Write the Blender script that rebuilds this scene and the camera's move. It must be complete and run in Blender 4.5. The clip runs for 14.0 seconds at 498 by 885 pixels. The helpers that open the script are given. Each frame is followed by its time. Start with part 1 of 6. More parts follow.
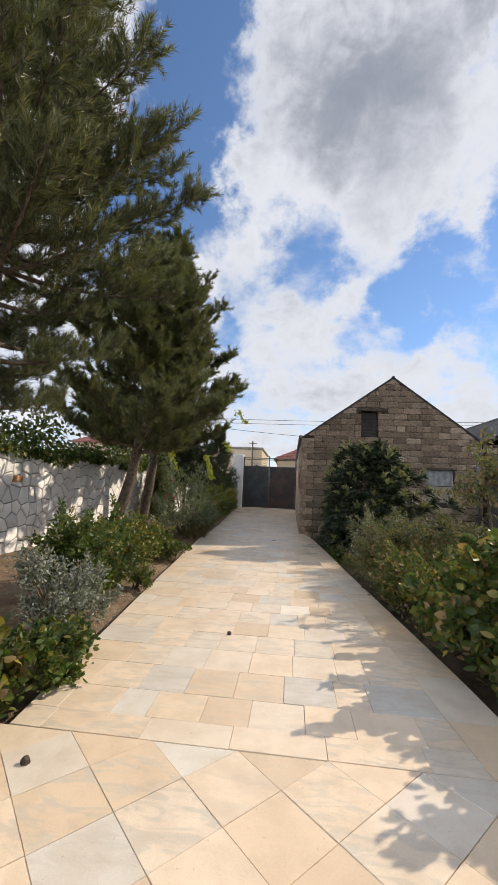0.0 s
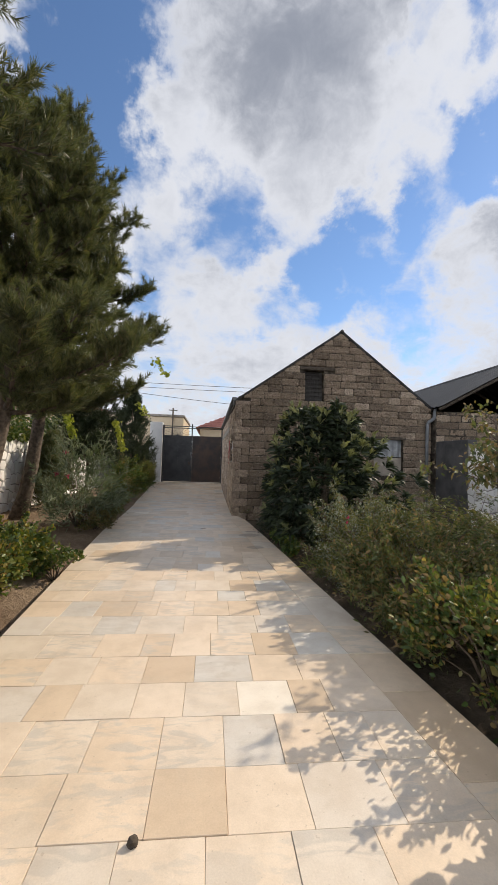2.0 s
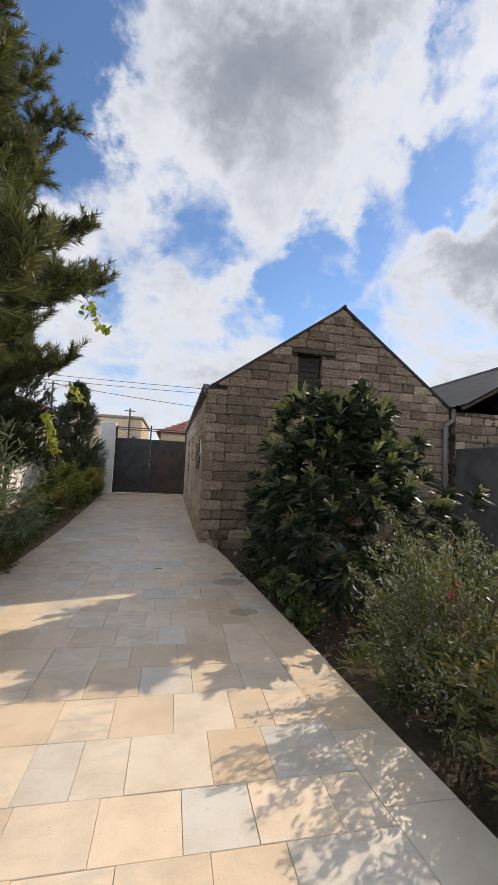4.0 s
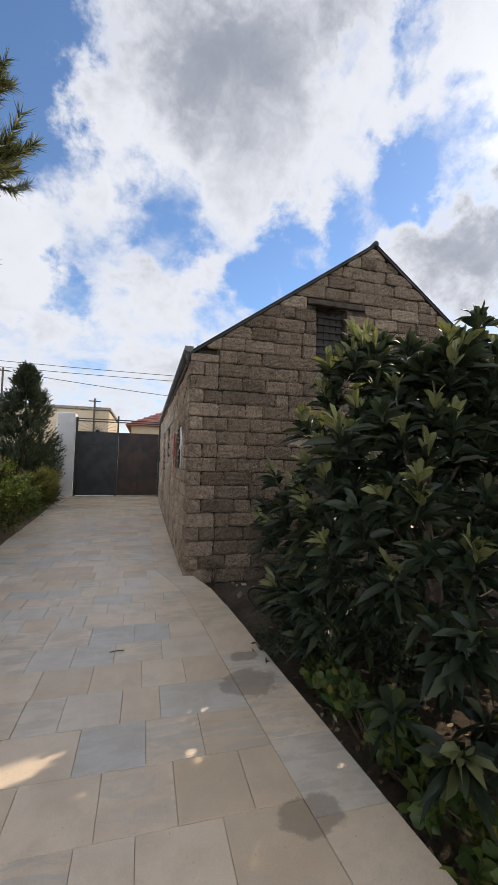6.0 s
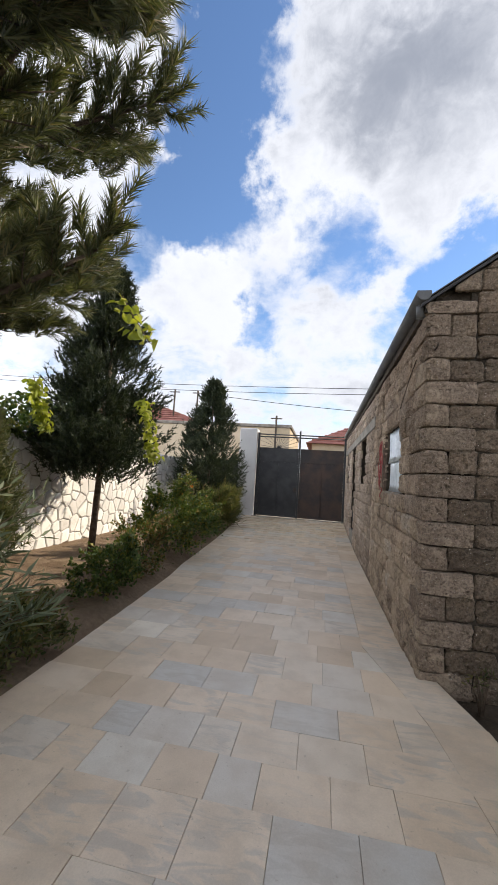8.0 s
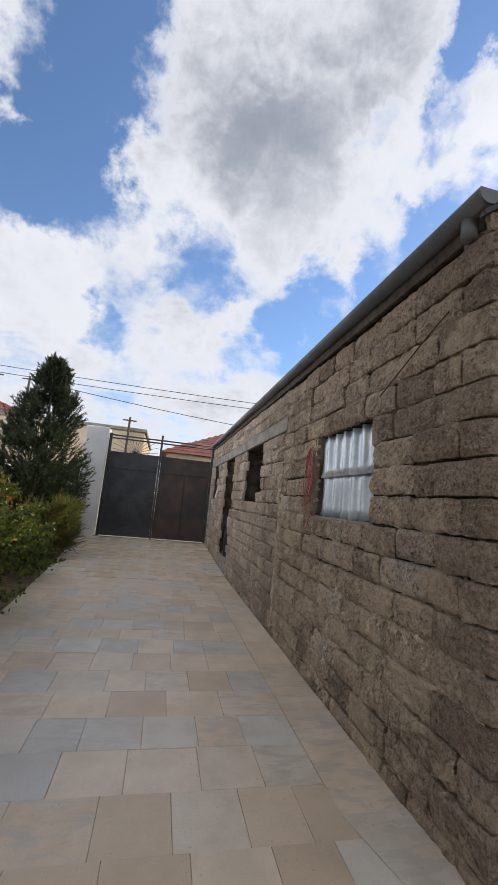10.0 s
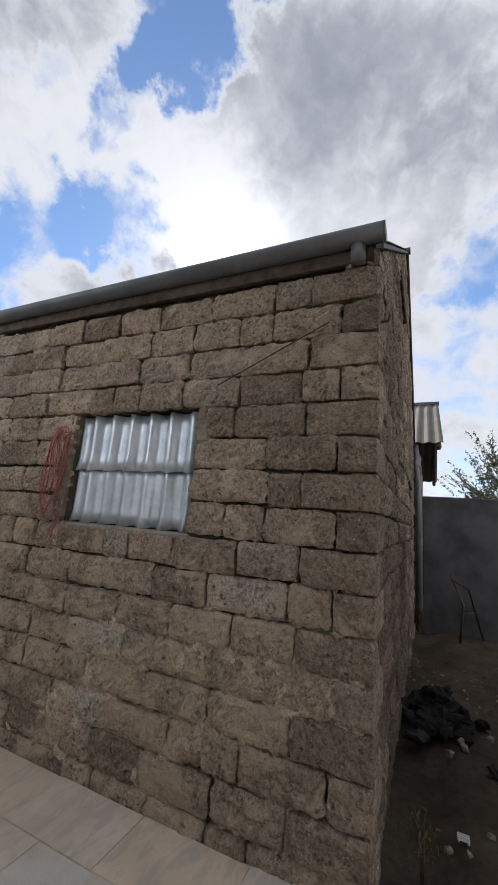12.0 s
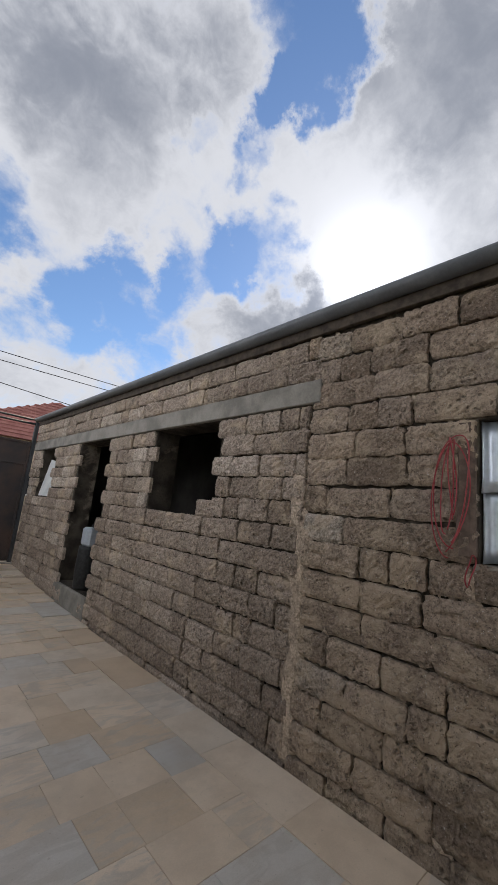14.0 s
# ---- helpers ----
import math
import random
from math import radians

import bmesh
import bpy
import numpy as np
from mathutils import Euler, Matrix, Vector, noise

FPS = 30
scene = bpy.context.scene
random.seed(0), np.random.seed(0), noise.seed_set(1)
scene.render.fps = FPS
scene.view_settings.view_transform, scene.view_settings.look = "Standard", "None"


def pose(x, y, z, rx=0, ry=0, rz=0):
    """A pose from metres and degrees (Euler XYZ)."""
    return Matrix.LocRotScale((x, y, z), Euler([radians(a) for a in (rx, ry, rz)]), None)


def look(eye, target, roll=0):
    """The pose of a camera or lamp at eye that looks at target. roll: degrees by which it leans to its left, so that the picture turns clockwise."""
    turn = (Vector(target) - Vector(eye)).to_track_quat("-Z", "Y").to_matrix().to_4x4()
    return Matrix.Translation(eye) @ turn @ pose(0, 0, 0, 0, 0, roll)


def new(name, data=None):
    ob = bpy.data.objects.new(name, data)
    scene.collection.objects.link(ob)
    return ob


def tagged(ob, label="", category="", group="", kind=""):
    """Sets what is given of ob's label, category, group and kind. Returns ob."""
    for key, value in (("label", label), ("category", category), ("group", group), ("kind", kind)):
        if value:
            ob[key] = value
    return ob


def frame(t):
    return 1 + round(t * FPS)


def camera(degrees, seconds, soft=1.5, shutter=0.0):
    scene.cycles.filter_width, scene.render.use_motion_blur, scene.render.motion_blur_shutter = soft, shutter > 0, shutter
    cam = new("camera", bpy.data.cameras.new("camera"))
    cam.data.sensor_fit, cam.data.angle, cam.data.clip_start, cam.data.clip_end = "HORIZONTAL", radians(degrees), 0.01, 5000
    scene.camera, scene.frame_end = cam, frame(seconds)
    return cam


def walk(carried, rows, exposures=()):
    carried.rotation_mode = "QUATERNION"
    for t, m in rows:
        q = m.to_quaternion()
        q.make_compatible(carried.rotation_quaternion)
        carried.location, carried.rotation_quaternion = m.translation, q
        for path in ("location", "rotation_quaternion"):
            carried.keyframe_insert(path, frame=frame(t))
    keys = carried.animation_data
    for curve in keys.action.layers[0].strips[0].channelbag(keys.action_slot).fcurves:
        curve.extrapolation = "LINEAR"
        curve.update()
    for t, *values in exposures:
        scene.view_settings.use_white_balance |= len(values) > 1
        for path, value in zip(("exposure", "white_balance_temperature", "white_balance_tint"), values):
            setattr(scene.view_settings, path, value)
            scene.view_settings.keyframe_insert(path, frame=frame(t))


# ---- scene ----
cam = camera(65.3, 14.0)

PATH = [
    (0, (0.549, 1.042, 1.45), (0.33, 3.018, 1.666), 2.4),
    (0.5, (0.482, 1.588, 1.412), (0.385, 3.58, 1.551), 3.3),
    (1, (0.388, 2.162, 1.429), (0.41, 4.16, 1.513), 3.4),
    (1.5, (0.337, 2.777, 1.453), (0.459, 4.772, 1.525), 2.9),
    (2, (0.244, 3.358, 1.508), (0.44, 5.347, 1.587), 1.9),
    (2.2, (0.243, 3.6, 1.494), (0.464, 5.586, 1.58), 1.1),
    (4.3, (0.248, 6.312, 1.447), (0.648, 8.267, 1.593), 2.8),
    (4.5, (0.283, 6.55, 1.441), (0.693, 8.502, 1.593), 2.5),
    (5, (0.284, 7.138, 1.495), (0.793, 9.066, 1.647), 2.1),
    (5.5, (0.285, 7.721, 1.487), (0.878, 9.626, 1.623), 1.9),
    (6, (0.306, 8.309, 1.507), (0.819, 10.239, 1.616), 1.6),
    (6.5, (0.254, 8.868, 1.471), (0.448, 10.856, 1.586), 1.8),
    (7, (0.249, 9.414, 1.444), (0.0, 11.394, 1.571), 2.8),
    (7.2, (0.225, 9.599, 1.447), (-0.178, 11.553, 1.581), 3.2),
    (9.3, (-0.318, 11.534, 1.438), (-0.341, 13.519, 1.682), 5.7),
    (9.5, (-0.383, 11.743, 1.443), (-0.289, 13.724, 1.7), 5.7),
    (10, (-0.576, 12.194, 1.448), (-0.173, 14.129, 1.752), 5.5),
    (10.5, (-0.778, 12.641, 1.482), (-0.042, 14.465, 1.848), 5.2),
    (11, (-0.921, 13.072, 1.508), (0.209, 14.667, 1.932), 5.0),
    (11.5, (-1.04, 13.305, 1.524), (0.487, 14.526, 1.948), 4.7),
    (12, (-1.107, 13.464, 1.501), (0.67, 14.297, 1.885), 4.5),
    (12.5, (-1.163, 13.764, 1.49), (0.631, 14.574, 1.843), 4.6),
    (12.9, (-1.281, 14.088, 1.478), (0.427, 15.066, 1.833), 4.9),
    (13, (-1.307, 14.173, 1.474), (0.368, 15.206, 1.833), 5.0),
    (13.1, (-1.339, 14.25, 1.475), (0.3, 15.338, 1.833), 5.1),
    (13.4, (-1.405, 14.533, 1.497), (0.139, 15.752, 1.858), 4.8),
    (13.5, (-1.404, 14.632, 1.494), (0.095, 15.904, 1.858), 5.5),
    (14, (-1.386, 15.126, 1.505), (-0.057, 16.573, 1.877), 6.0),
]
walk(cam, [(t, look(eye, target, roll)) for t, eye, target, roll in PATH], [(0.0, 0.06), (2.0, 0.0), (5.0, 0.06), (6.0, 0.14), (7.0, 0.38), (9.5, 0.24), (10.5, 0.03), (11.0, -0.05), (12.0, 0.10), (13.0, 0.17), (14.0, -0.10)])

# ---------- sky and sun ----------
SUN_AZ, SUN_EL = 58.5, 35.3          # degrees, clockwise from +y; height
az, el = radians(SUN_AZ), radians(SUN_EL)
SUN_DIR = Vector((math.sin(az) * math.cos(el), math.cos(az) * math.cos(el), math.sin(el)))


class Nodes:
    """Short hand for building node trees."""

    def __init__(self, tree):
        self.tree = tree
        tree.nodes.clear()

    def add(self, kind, values=None):
        node = self.tree.nodes.new(kind)
        return self.fill(node, values or {})

    def fill(self, node, values):
        for key, value in values.items():
            if isinstance(value, bpy.types.NodeSocket):
                self.tree.links.new(value, node.inputs[key])
            else:
                node.inputs[key].default_value = value
        return node

    def math(self, op, a, b=0.0, clamp=False):
        node = self.tree.nodes.new("ShaderNodeMath")
        node.operation, node.use_clamp = op, clamp
        return self.fill(node, {0: a, 1: b}).outputs[0]

    def vmath(self, op, a, b=(0, 0, 0)):
        node = self.tree.nodes.new("ShaderNodeVectorMath")
        node.operation = op
        return self.fill(node, {0: a, 1: b})

    def noise(self, vector, scale, detail=4.0, rough=0.55, distortion=0.0):
        return self.add("ShaderNodeTexNoise", {"Vector": vector, "Scale": scale, "Detail": detail, "Roughness": rough, "Distortion": distortion})

    def ramp(self, fac, stops, mode="LINEAR"):
        node = self.add("ShaderNodeValToRGB", {0: fac})
        node.color_ramp.interpolation = mode
        els = node.color_ramp.elements
        while len(els) < len(stops):
            els.new(0.5)
        for e, (pos, col) in zip(els, stops):
            e.position = pos
            e.color = (*col, 1) if isinstance(col, tuple) else (col, col, col, 1)
        return node.outputs[0]

    def mix(self, fac, a, b, blend="MIX"):
        node = self.tree.nodes.new("ShaderNodeMix")
        node.data_type, node.blend_type = "RGBA", blend
        self.fill(node, {0: fac})
        for sock, v in ((node.inputs[6], a), (node.inputs[7], b)):
            if isinstance(v, bpy.types.NodeSocket):
                self.tree.links.new(v, sock)
            else:
                sock.default_value = (*v, 1)
        return node.outputs[2]

    def smooth(self, v, lo, hi):
        node = self.tree.nodes.new("ShaderNodeMapRange")
        node.interpolation_type = "SMOOTHSTEP"
        return self.fill(node, {0: v, 1: lo, 2: hi, 3: 0.0, 4: 1.0}).outputs[0]


def sky_lobe(n, way, a, e, size):
    """1 at an azimuth and height of the sky, fading out round it."""
    v = Vector((math.sin(radians(a)) * math.cos(radians(e)), math.cos(radians(a)) * math.cos(radians(e)), math.sin(radians(e))))
    return n.smooth(n.vmath("DOT_PRODUCT", way, tuple(v)).outputs["Value"], math.cos(radians(size * 1.35)), 1.0)


def build_world():
    world = bpy.data.worlds.new("sky")
    scene.world = world
    world.use_nodes = True
    n = Nodes(world.node_tree)
    sky = n.add("ShaderNodeTexSky")
    sky.sky_type, sky.sun_disc, sky.sun_elevation, sky.sun_rotation = "NISHITA", False, el, az
    sky.altitude, sky.air_density, sky.dust_density, sky.ozone_density = 50.0, 1.0, 0.1, 2.2
    d = n.add("ShaderNodeTexCoord").outputs["Generated"]
    sep = n.add("ShaderNodeSeparateXYZ", {0: d})
    # the cloud layer lies on a plane overhead, so that it thins out towards the horizon as real clouds do
    up = n.math("ADD", n.math("MAXIMUM", sep.outputs[2], 0.0), 0.32)
    flat = n.add("ShaderNodeCombineXYZ", {0: n.math("DIVIDE", sep.outputs[0], up), 1: n.math("DIVIDE", sep.outputs[1], up), 2: 0.0}).outputs[0]
    wob = n.noise(d, 6.5, 7.0, 0.62).outputs["Color"]
    bent = n.vmath("NORMALIZE", n.vmath("ADD", d, n.vmath("MULTIPLY", n.vmath("SUBTRACT", wob, (0.5, 0.5, 0.5)).outputs[0], (0.30, 0.30, 0.30)).outputs[0]).outputs[0]).outputs[0]
    big = n.noise(n.vmath("ADD", flat, (3.1, 7.4, 0.0)).outputs[0], 1.6, 3.0, 0.5).outputs[0]
    small = n.noise(n.vmath("ADD", flat, (8.2, 1.7, 3.0)).outputs[0], 4.2, 10.0, 0.60, 0.30).outputs[0]
    fine = n.noise(n.vmath("ADD", d, (2.2, 0.7, 5.0)).outputs[0], 17.0, 6.0, 0.62, 0.4).outputs[0]
    body = n.math("ADD", n.math("ADD", n.math("MULTIPLY", big, 0.40), n.math("MULTIPLY", small, 1.15)), n.math("ADD", n.math("MULTIPLY", fine, 0.50), -0.385))
    # open and closed parts of the sky: azimuth, height (degrees), angular size, weight
    for a, e, size, weight in CLOUD_FIELD:
        body = n.math("ADD", body, n.math("MULTIPLY", sky_lobe(n, bent, a, e, size * 1.15), weight * 0.85))
    mask = n.smooth(body, 0.22, 0.74)
    thick = n.smooth(body, 0.45, 0.95)
    puff = n.math("ADD", n.math("MULTIPLY", n.noise(n.vmath("ADD", flat, (1.0, 5.5, 1.0)).outputs[0], 2.6, 6.0, 0.55).outputs[0], 0.60), n.math("ADD", n.math("MULTIPLY", small, 0.55), n.math("MULTIPLY", fine, 0.45)))
    for a, e, size, weight in CLOUD_BASES:
        puff = n.math("ADD", puff, n.math("MULTIPLY", sky_lobe(n, bent, a, e, size), weight))
    shade = n.math("MULTIPLY", thick, n.math("ADD", 0.06, n.math("MULTIPLY", n.smooth(puff, 0.62, 1.42), 0.94)))
    white = n.mix(shade, (0.88, 0.90, 0.965), (0.34, 0.37, 0.445))
    sun_dot = n.vmath("DOT_PRODUCT", n.vmath("NORMALIZE", d).outputs[0], tuple(SUN_DIR)).outputs["Value"]
    glow = n.math("POWER", n.math("MAXIMUM", sun_dot, 0.0), 45.0)
    core = n.math("POWER", n.math("MAXIMUM", sun_dot, 0.0), 240.0)
    # front-lit clouds across from the sun, boosted out of view to fill shaded walls
    front = n.math("MULTIPLY", n.smooth(n.math("MULTIPLY", sun_dot, -1.0), -0.1, 0.9), SKY_FILL)
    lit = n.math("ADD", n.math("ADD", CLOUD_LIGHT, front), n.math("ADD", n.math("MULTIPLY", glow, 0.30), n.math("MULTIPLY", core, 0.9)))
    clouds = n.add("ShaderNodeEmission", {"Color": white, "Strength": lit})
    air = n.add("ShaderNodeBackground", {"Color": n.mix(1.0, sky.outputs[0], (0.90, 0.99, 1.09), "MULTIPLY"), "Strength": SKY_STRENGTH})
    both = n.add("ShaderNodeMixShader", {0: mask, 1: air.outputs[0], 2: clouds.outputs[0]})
    n.add("ShaderNodeOutputWorld", {0: both.outputs[0]})


CLOUD_LIGHT, SKY_FILL, SKY_STRENGTH = 0.88, 4.3, 0.140
CLOUD_FIELD = [
    (1, 31, 4.6, -0.40), (22, 29.5, 4.2, -0.42), (17, 25, 4.5, -0.36), (13, 20.5, 5.0, -0.42), (27, 22, 5.0, -0.40), (35, 38, 3.4, -0.30),
    (41, 37, 5.4, -0.50), (36, 34, 3.2, -0.30), (40, 49, 2.6, -0.34), (38, 51.5, 2.6, -0.34), (46, 57.5, 6.0, -0.62), (53, 58, 4.5, -0.50),
    (42, 53, 2.8, -0.34), (28, 47.7, 1.6, -0.22), (-20, 50, 7.0, -0.60), (-22, 42, 7.0, -0.60), (-19, 36, 6.0, -0.55), (-15, 57, 5.0, -0.45),
    (-27, 31, 5.0, -0.35), (-11, 21, 3.2, -0.34), (96, 33.5, 4.5, -0.50), (28, 32, 3.5, -0.30), (-32, 46.5, 6.5, 0.85), (-19, 24.5, 5.0, 0.42),
    (4, 43, 12, 0.20), (24, 44, 10, 0.20), (75, 48, 18, 0.40), (47, 29, 7, 0.34), (8, 24, 4.5, 0.16), (59, 36, 8, 0.12),
]
# thick grey undersides within the clouds
CLOUD_BASES = [
    (0, 47.5, 9, 0.26), (16, 46, 10, 0.14), (20, 53, 8, 0.16), (64, 53, 9, 0.26), (86, 47, 13, 0.20), (95, 58, 14, 0.18), (46, 26.5, 8, 0.30), (47.5, 33, 3.2, 0.34),
    (55, 42, 8, -0.22), (28, 42, 7, -0.14), (59, 34, 7, -0.30), (-5, 37, 7, -0.14), (8, 38, 7, -0.06), (-19, 24, 6, -0.12),
]
build_world()

sun = new("sun", bpy.data.lights.new("sun", "SUN"))
sun.data.energy, sun.data.angle, sun.data.color = 4.7, radians(0.6), (1.0, 0.85, 0.66)
sun.matrix_world = look(SUN_DIR * 60, (0, 0, 0))


# ---------- materials ----------
def material(name, build):
    mat = bpy.data.materials.new(name)
    mat.use_nodes = True
    n = Nodes(mat.node_tree)
    out = n.add("ShaderNodeOutputMaterial")
    shader = build(n)
    mat.node_tree.links.new(shader, out.inputs[0])
    return mat


def surface(n, color, rough=0.8, metal=0.0, height=None, bump=0.3, distance=0.01, spec=0.4):
    values = {"Base Color": color if isinstance(color, bpy.types.NodeSocket) else (*color, 1), "Roughness": rough, "Metallic": metal, "Specular IOR Level": spec}
    if height is not None:
        values["Normal"] = n.add("ShaderNodeBump", {"Height": height, "Strength": bump, "Distance": distance}).outputs[0]
    return n.add("ShaderNodeBsdfPrincipled", values).outputs[0]


def place(n):
    return n.add("ShaderNodeNewGeometry").outputs["Position"]


def chance(n):
    return n.add("ShaderNodeObjectInfo").outputs["Random"]


def island(n):
    return n.add("ShaderNodeNewGeometry").outputs["Random Per Island"]


SMEAR = 0.8


def block_material(name, stops, stain, per_island=False, pit_shade=1.0, smeared=SMEAR, rubbed=0.0):
    def build(n):
        p = place(n)
        r = island(n) if per_island else chance(n)
        col = n.ramp(r, stops)
        fine = n.noise(p, 55.0, 6.0, 0.7).outputs[0]
        mid = n.noise(p, 9.0, 5.0, 0.6).outputs[0]
        large = n.noise(p, 1.7, 4.0, 0.6).outputs[0]
        col = n.mix(n.math("MULTIPLY", n.smooth(large, 0.48, 0.72), 0.7), col, stain)
        col = n.mix(n.math("MULTIPLY", n.smooth(mid, 0.35, 0.7), 0.45), col, n.mix(0.5, col, (0.09, 0.072, 0.058)))
        col = n.mix(0.72, col, n.ramp(fine, [(0.30, 0.20), (0.58, 1.0)]), "MULTIPLY")
        crag = n.noise(p, 24.0, 5.0, 0.62, 0.6).outputs[0]
        col = n.mix(0.42, col, n.ramp(crag, [(0.34, 0.30), (0.46, 1.0), (0.66, 1.35)]), "MULTIPLY")
        patch = n.noise(p, 2.3, 6.0, 0.7, 0.4).outputs[0]
        if rubbed:
            z = n.add("ShaderNodeSeparateXYZ", {0: p}).outputs[2]
            patch = n.math("ADD", patch, n.math("MULTIPLY", n.smooth(n.math("ADD", z, n.noise(p, 1.1, 3.0).outputs[0]), 2.0, 1.5), rubbed))
        smear = n.math("MULTIPLY", n.smooth(patch, 0.53, 0.63), 0.75)
        col = n.mix(n.math("MULTIPLY", smear, smeared), col, (0.60, 0.475, 0.345))
        # pits and gouges below carry cavity shade as dark colour, besides the bump
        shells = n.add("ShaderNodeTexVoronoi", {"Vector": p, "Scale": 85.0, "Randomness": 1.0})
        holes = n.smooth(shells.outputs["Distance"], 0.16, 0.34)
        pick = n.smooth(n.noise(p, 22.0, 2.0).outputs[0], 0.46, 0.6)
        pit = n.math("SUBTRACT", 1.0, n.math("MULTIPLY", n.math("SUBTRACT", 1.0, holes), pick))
        col = n.mix(n.math("MULTIPLY", n.math("SUBTRACT", 1.0, pit), 0.55 * pit_shade), col, (0.035, 0.03, 0.026))
        grit = n.smooth(n.noise(p, 80.0, 2.0).outputs[0], 0.67, 0.73)
        col = n.mix(n.math("MULTIPLY", grit, 0.75), col, (0.66, 0.62, 0.56))
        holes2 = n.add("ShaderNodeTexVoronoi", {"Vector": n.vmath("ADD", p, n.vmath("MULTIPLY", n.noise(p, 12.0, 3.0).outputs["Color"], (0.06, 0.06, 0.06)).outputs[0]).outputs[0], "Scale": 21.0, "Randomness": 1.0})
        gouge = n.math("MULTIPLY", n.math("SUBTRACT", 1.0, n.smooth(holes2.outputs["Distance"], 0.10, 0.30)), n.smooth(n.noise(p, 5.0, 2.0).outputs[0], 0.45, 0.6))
        col = n.mix(n.math("MULTIPLY", gouge, 0.42 * pit_shade), col, (0.06, 0.05, 0.042))
        h = n.math("ADD", n.math("ADD", n.math("ADD", n.math("MULTIPLY", fine, 0.6), n.math("MULTIPLY", crag, 0.4)), n.math("MULTIPLY", mid, 0.9)), n.math("SUBTRACT", n.math("MULTIPLY", pit, 0.4), n.math("MULTIPLY", gouge, 0.6)))
        return surface(n, col, 0.95, 0.0, h, 1.0, 0.04, 0.15)
    return material(name, build)


OLD_TONES = [(0.0, (0.30, 0.230, 0.175)), (0.35, (0.43, 0.333, 0.253)), (0.7, (0.53, 0.412, 0.312)), (0.95, (0.44, 0.352, 0.282)), (1.0, (0.66, 0.57, 0.47))]
NEW_TONES = [(0.0, (0.38, 0.302, 0.240)), (0.5, (0.50, 0.402, 0.322)), (0.9, (0.60, 0.49, 0.398)), (1.0, (0.70, 0.60, 0.50))]
# gable tones cut below the side wall's, for weathering and its shaded side
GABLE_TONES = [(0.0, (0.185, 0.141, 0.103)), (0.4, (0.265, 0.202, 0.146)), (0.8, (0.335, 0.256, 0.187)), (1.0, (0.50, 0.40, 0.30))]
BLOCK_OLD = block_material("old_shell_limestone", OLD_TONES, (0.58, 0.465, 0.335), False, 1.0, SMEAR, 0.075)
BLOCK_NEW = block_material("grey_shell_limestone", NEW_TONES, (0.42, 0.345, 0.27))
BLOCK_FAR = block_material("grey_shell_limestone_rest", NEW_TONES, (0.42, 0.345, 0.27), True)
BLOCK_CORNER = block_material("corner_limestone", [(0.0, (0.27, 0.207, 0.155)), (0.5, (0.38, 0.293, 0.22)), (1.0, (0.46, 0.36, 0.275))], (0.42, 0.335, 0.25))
BLOCK_GABLE = block_material("weathered_shaded_gable_limestone", GABLE_TONES, (0.251, 0.201, 0.152), False, 0.6, 0.08)
BLOCK_GABLE_REST = block_material("weathered_shaded_gable_limestone_rest", GABLE_TONES, (0.251, 0.201, 0.152), True, 0.6, 0.08)


def plain(name, a, b, scale=6.0, rough=0.85, bump=0.3, metal=0.0, distance=0.01, fine=60.0, spec=0.35):
    """Two tones mixed by coarse noise, with fine grain over it."""
    def build(n):
        p = place(n)
        big = n.noise(p, scale, 5.0, 0.6).outputs[0]
        small = n.noise(p, fine, 4.0, 0.6).outputs[0]
        col = n.mix(n.smooth(big, 0.32, 0.68), a, b)
        col = n.mix(0.35, col, n.ramp(small, [(0.25, 0.45), (0.75, 1.0)]), "MULTIPLY")
        h = n.math("ADD", n.math("MULTIPLY", big, 0.7), n.math("MULTIPLY", small, 0.4))
        return surface(n, col, rough, metal, h, bump, distance, spec)
    return material(name, build)


def mortar_shader(n):
    p = place(n)
    col = n.mix(n.smooth(n.noise(p, 5.0, 5.0).outputs[0], 0.3, 0.7), (0.035, 0.029, 0.024), (0.10, 0.085, 0.068))
    smear = n.smooth(n.noise(p, 2.3, 6.0, 0.7, 0.4).outputs[0], 0.53, 0.63)
    col = n.mix(n.math("MULTIPLY", smear, 0.45), col, (0.34, 0.28, 0.215))
    return surface(n, col, 0.96, 0.0, n.noise(p, 40.0, 5.0).outputs[0], 1.0, 0.02, 0.1)


MORTAR = material("dark_open_mortar", mortar_shader)


def smear_shader(n):
    p = place(n)
    big = n.noise(p, 4.0, 6.0, 0.65).outputs[0]
    fine = n.noise(p, 60.0, 5.0, 0.7).outputs[0]
    col = n.mix(n.smooth(big, 0.3, 0.7), (0.44, 0.345, 0.26), (0.74, 0.60, 0.46))
    col = n.mix(0.65, col, n.ramp(fine, [(0.3, 0.3), (0.60, 1.0)]), "MULTIPLY")
    col = n.mix(0.55, col, n.ramp(n.noise(p, 22.0, 5.0, 0.62, 0.6).outputs[0], [(0.34, 0.35), (0.46, 1.0), (0.66, 1.3)]), "MULTIPLY")
    h = n.math("ADD", n.math("MULTIPLY", fine, 0.5), n.noise(p, 18.0, 5.0, 0.65).outputs[0])
    return surface(n, col, 0.96, 0.0, h, 1.0, 0.03, 0.12)


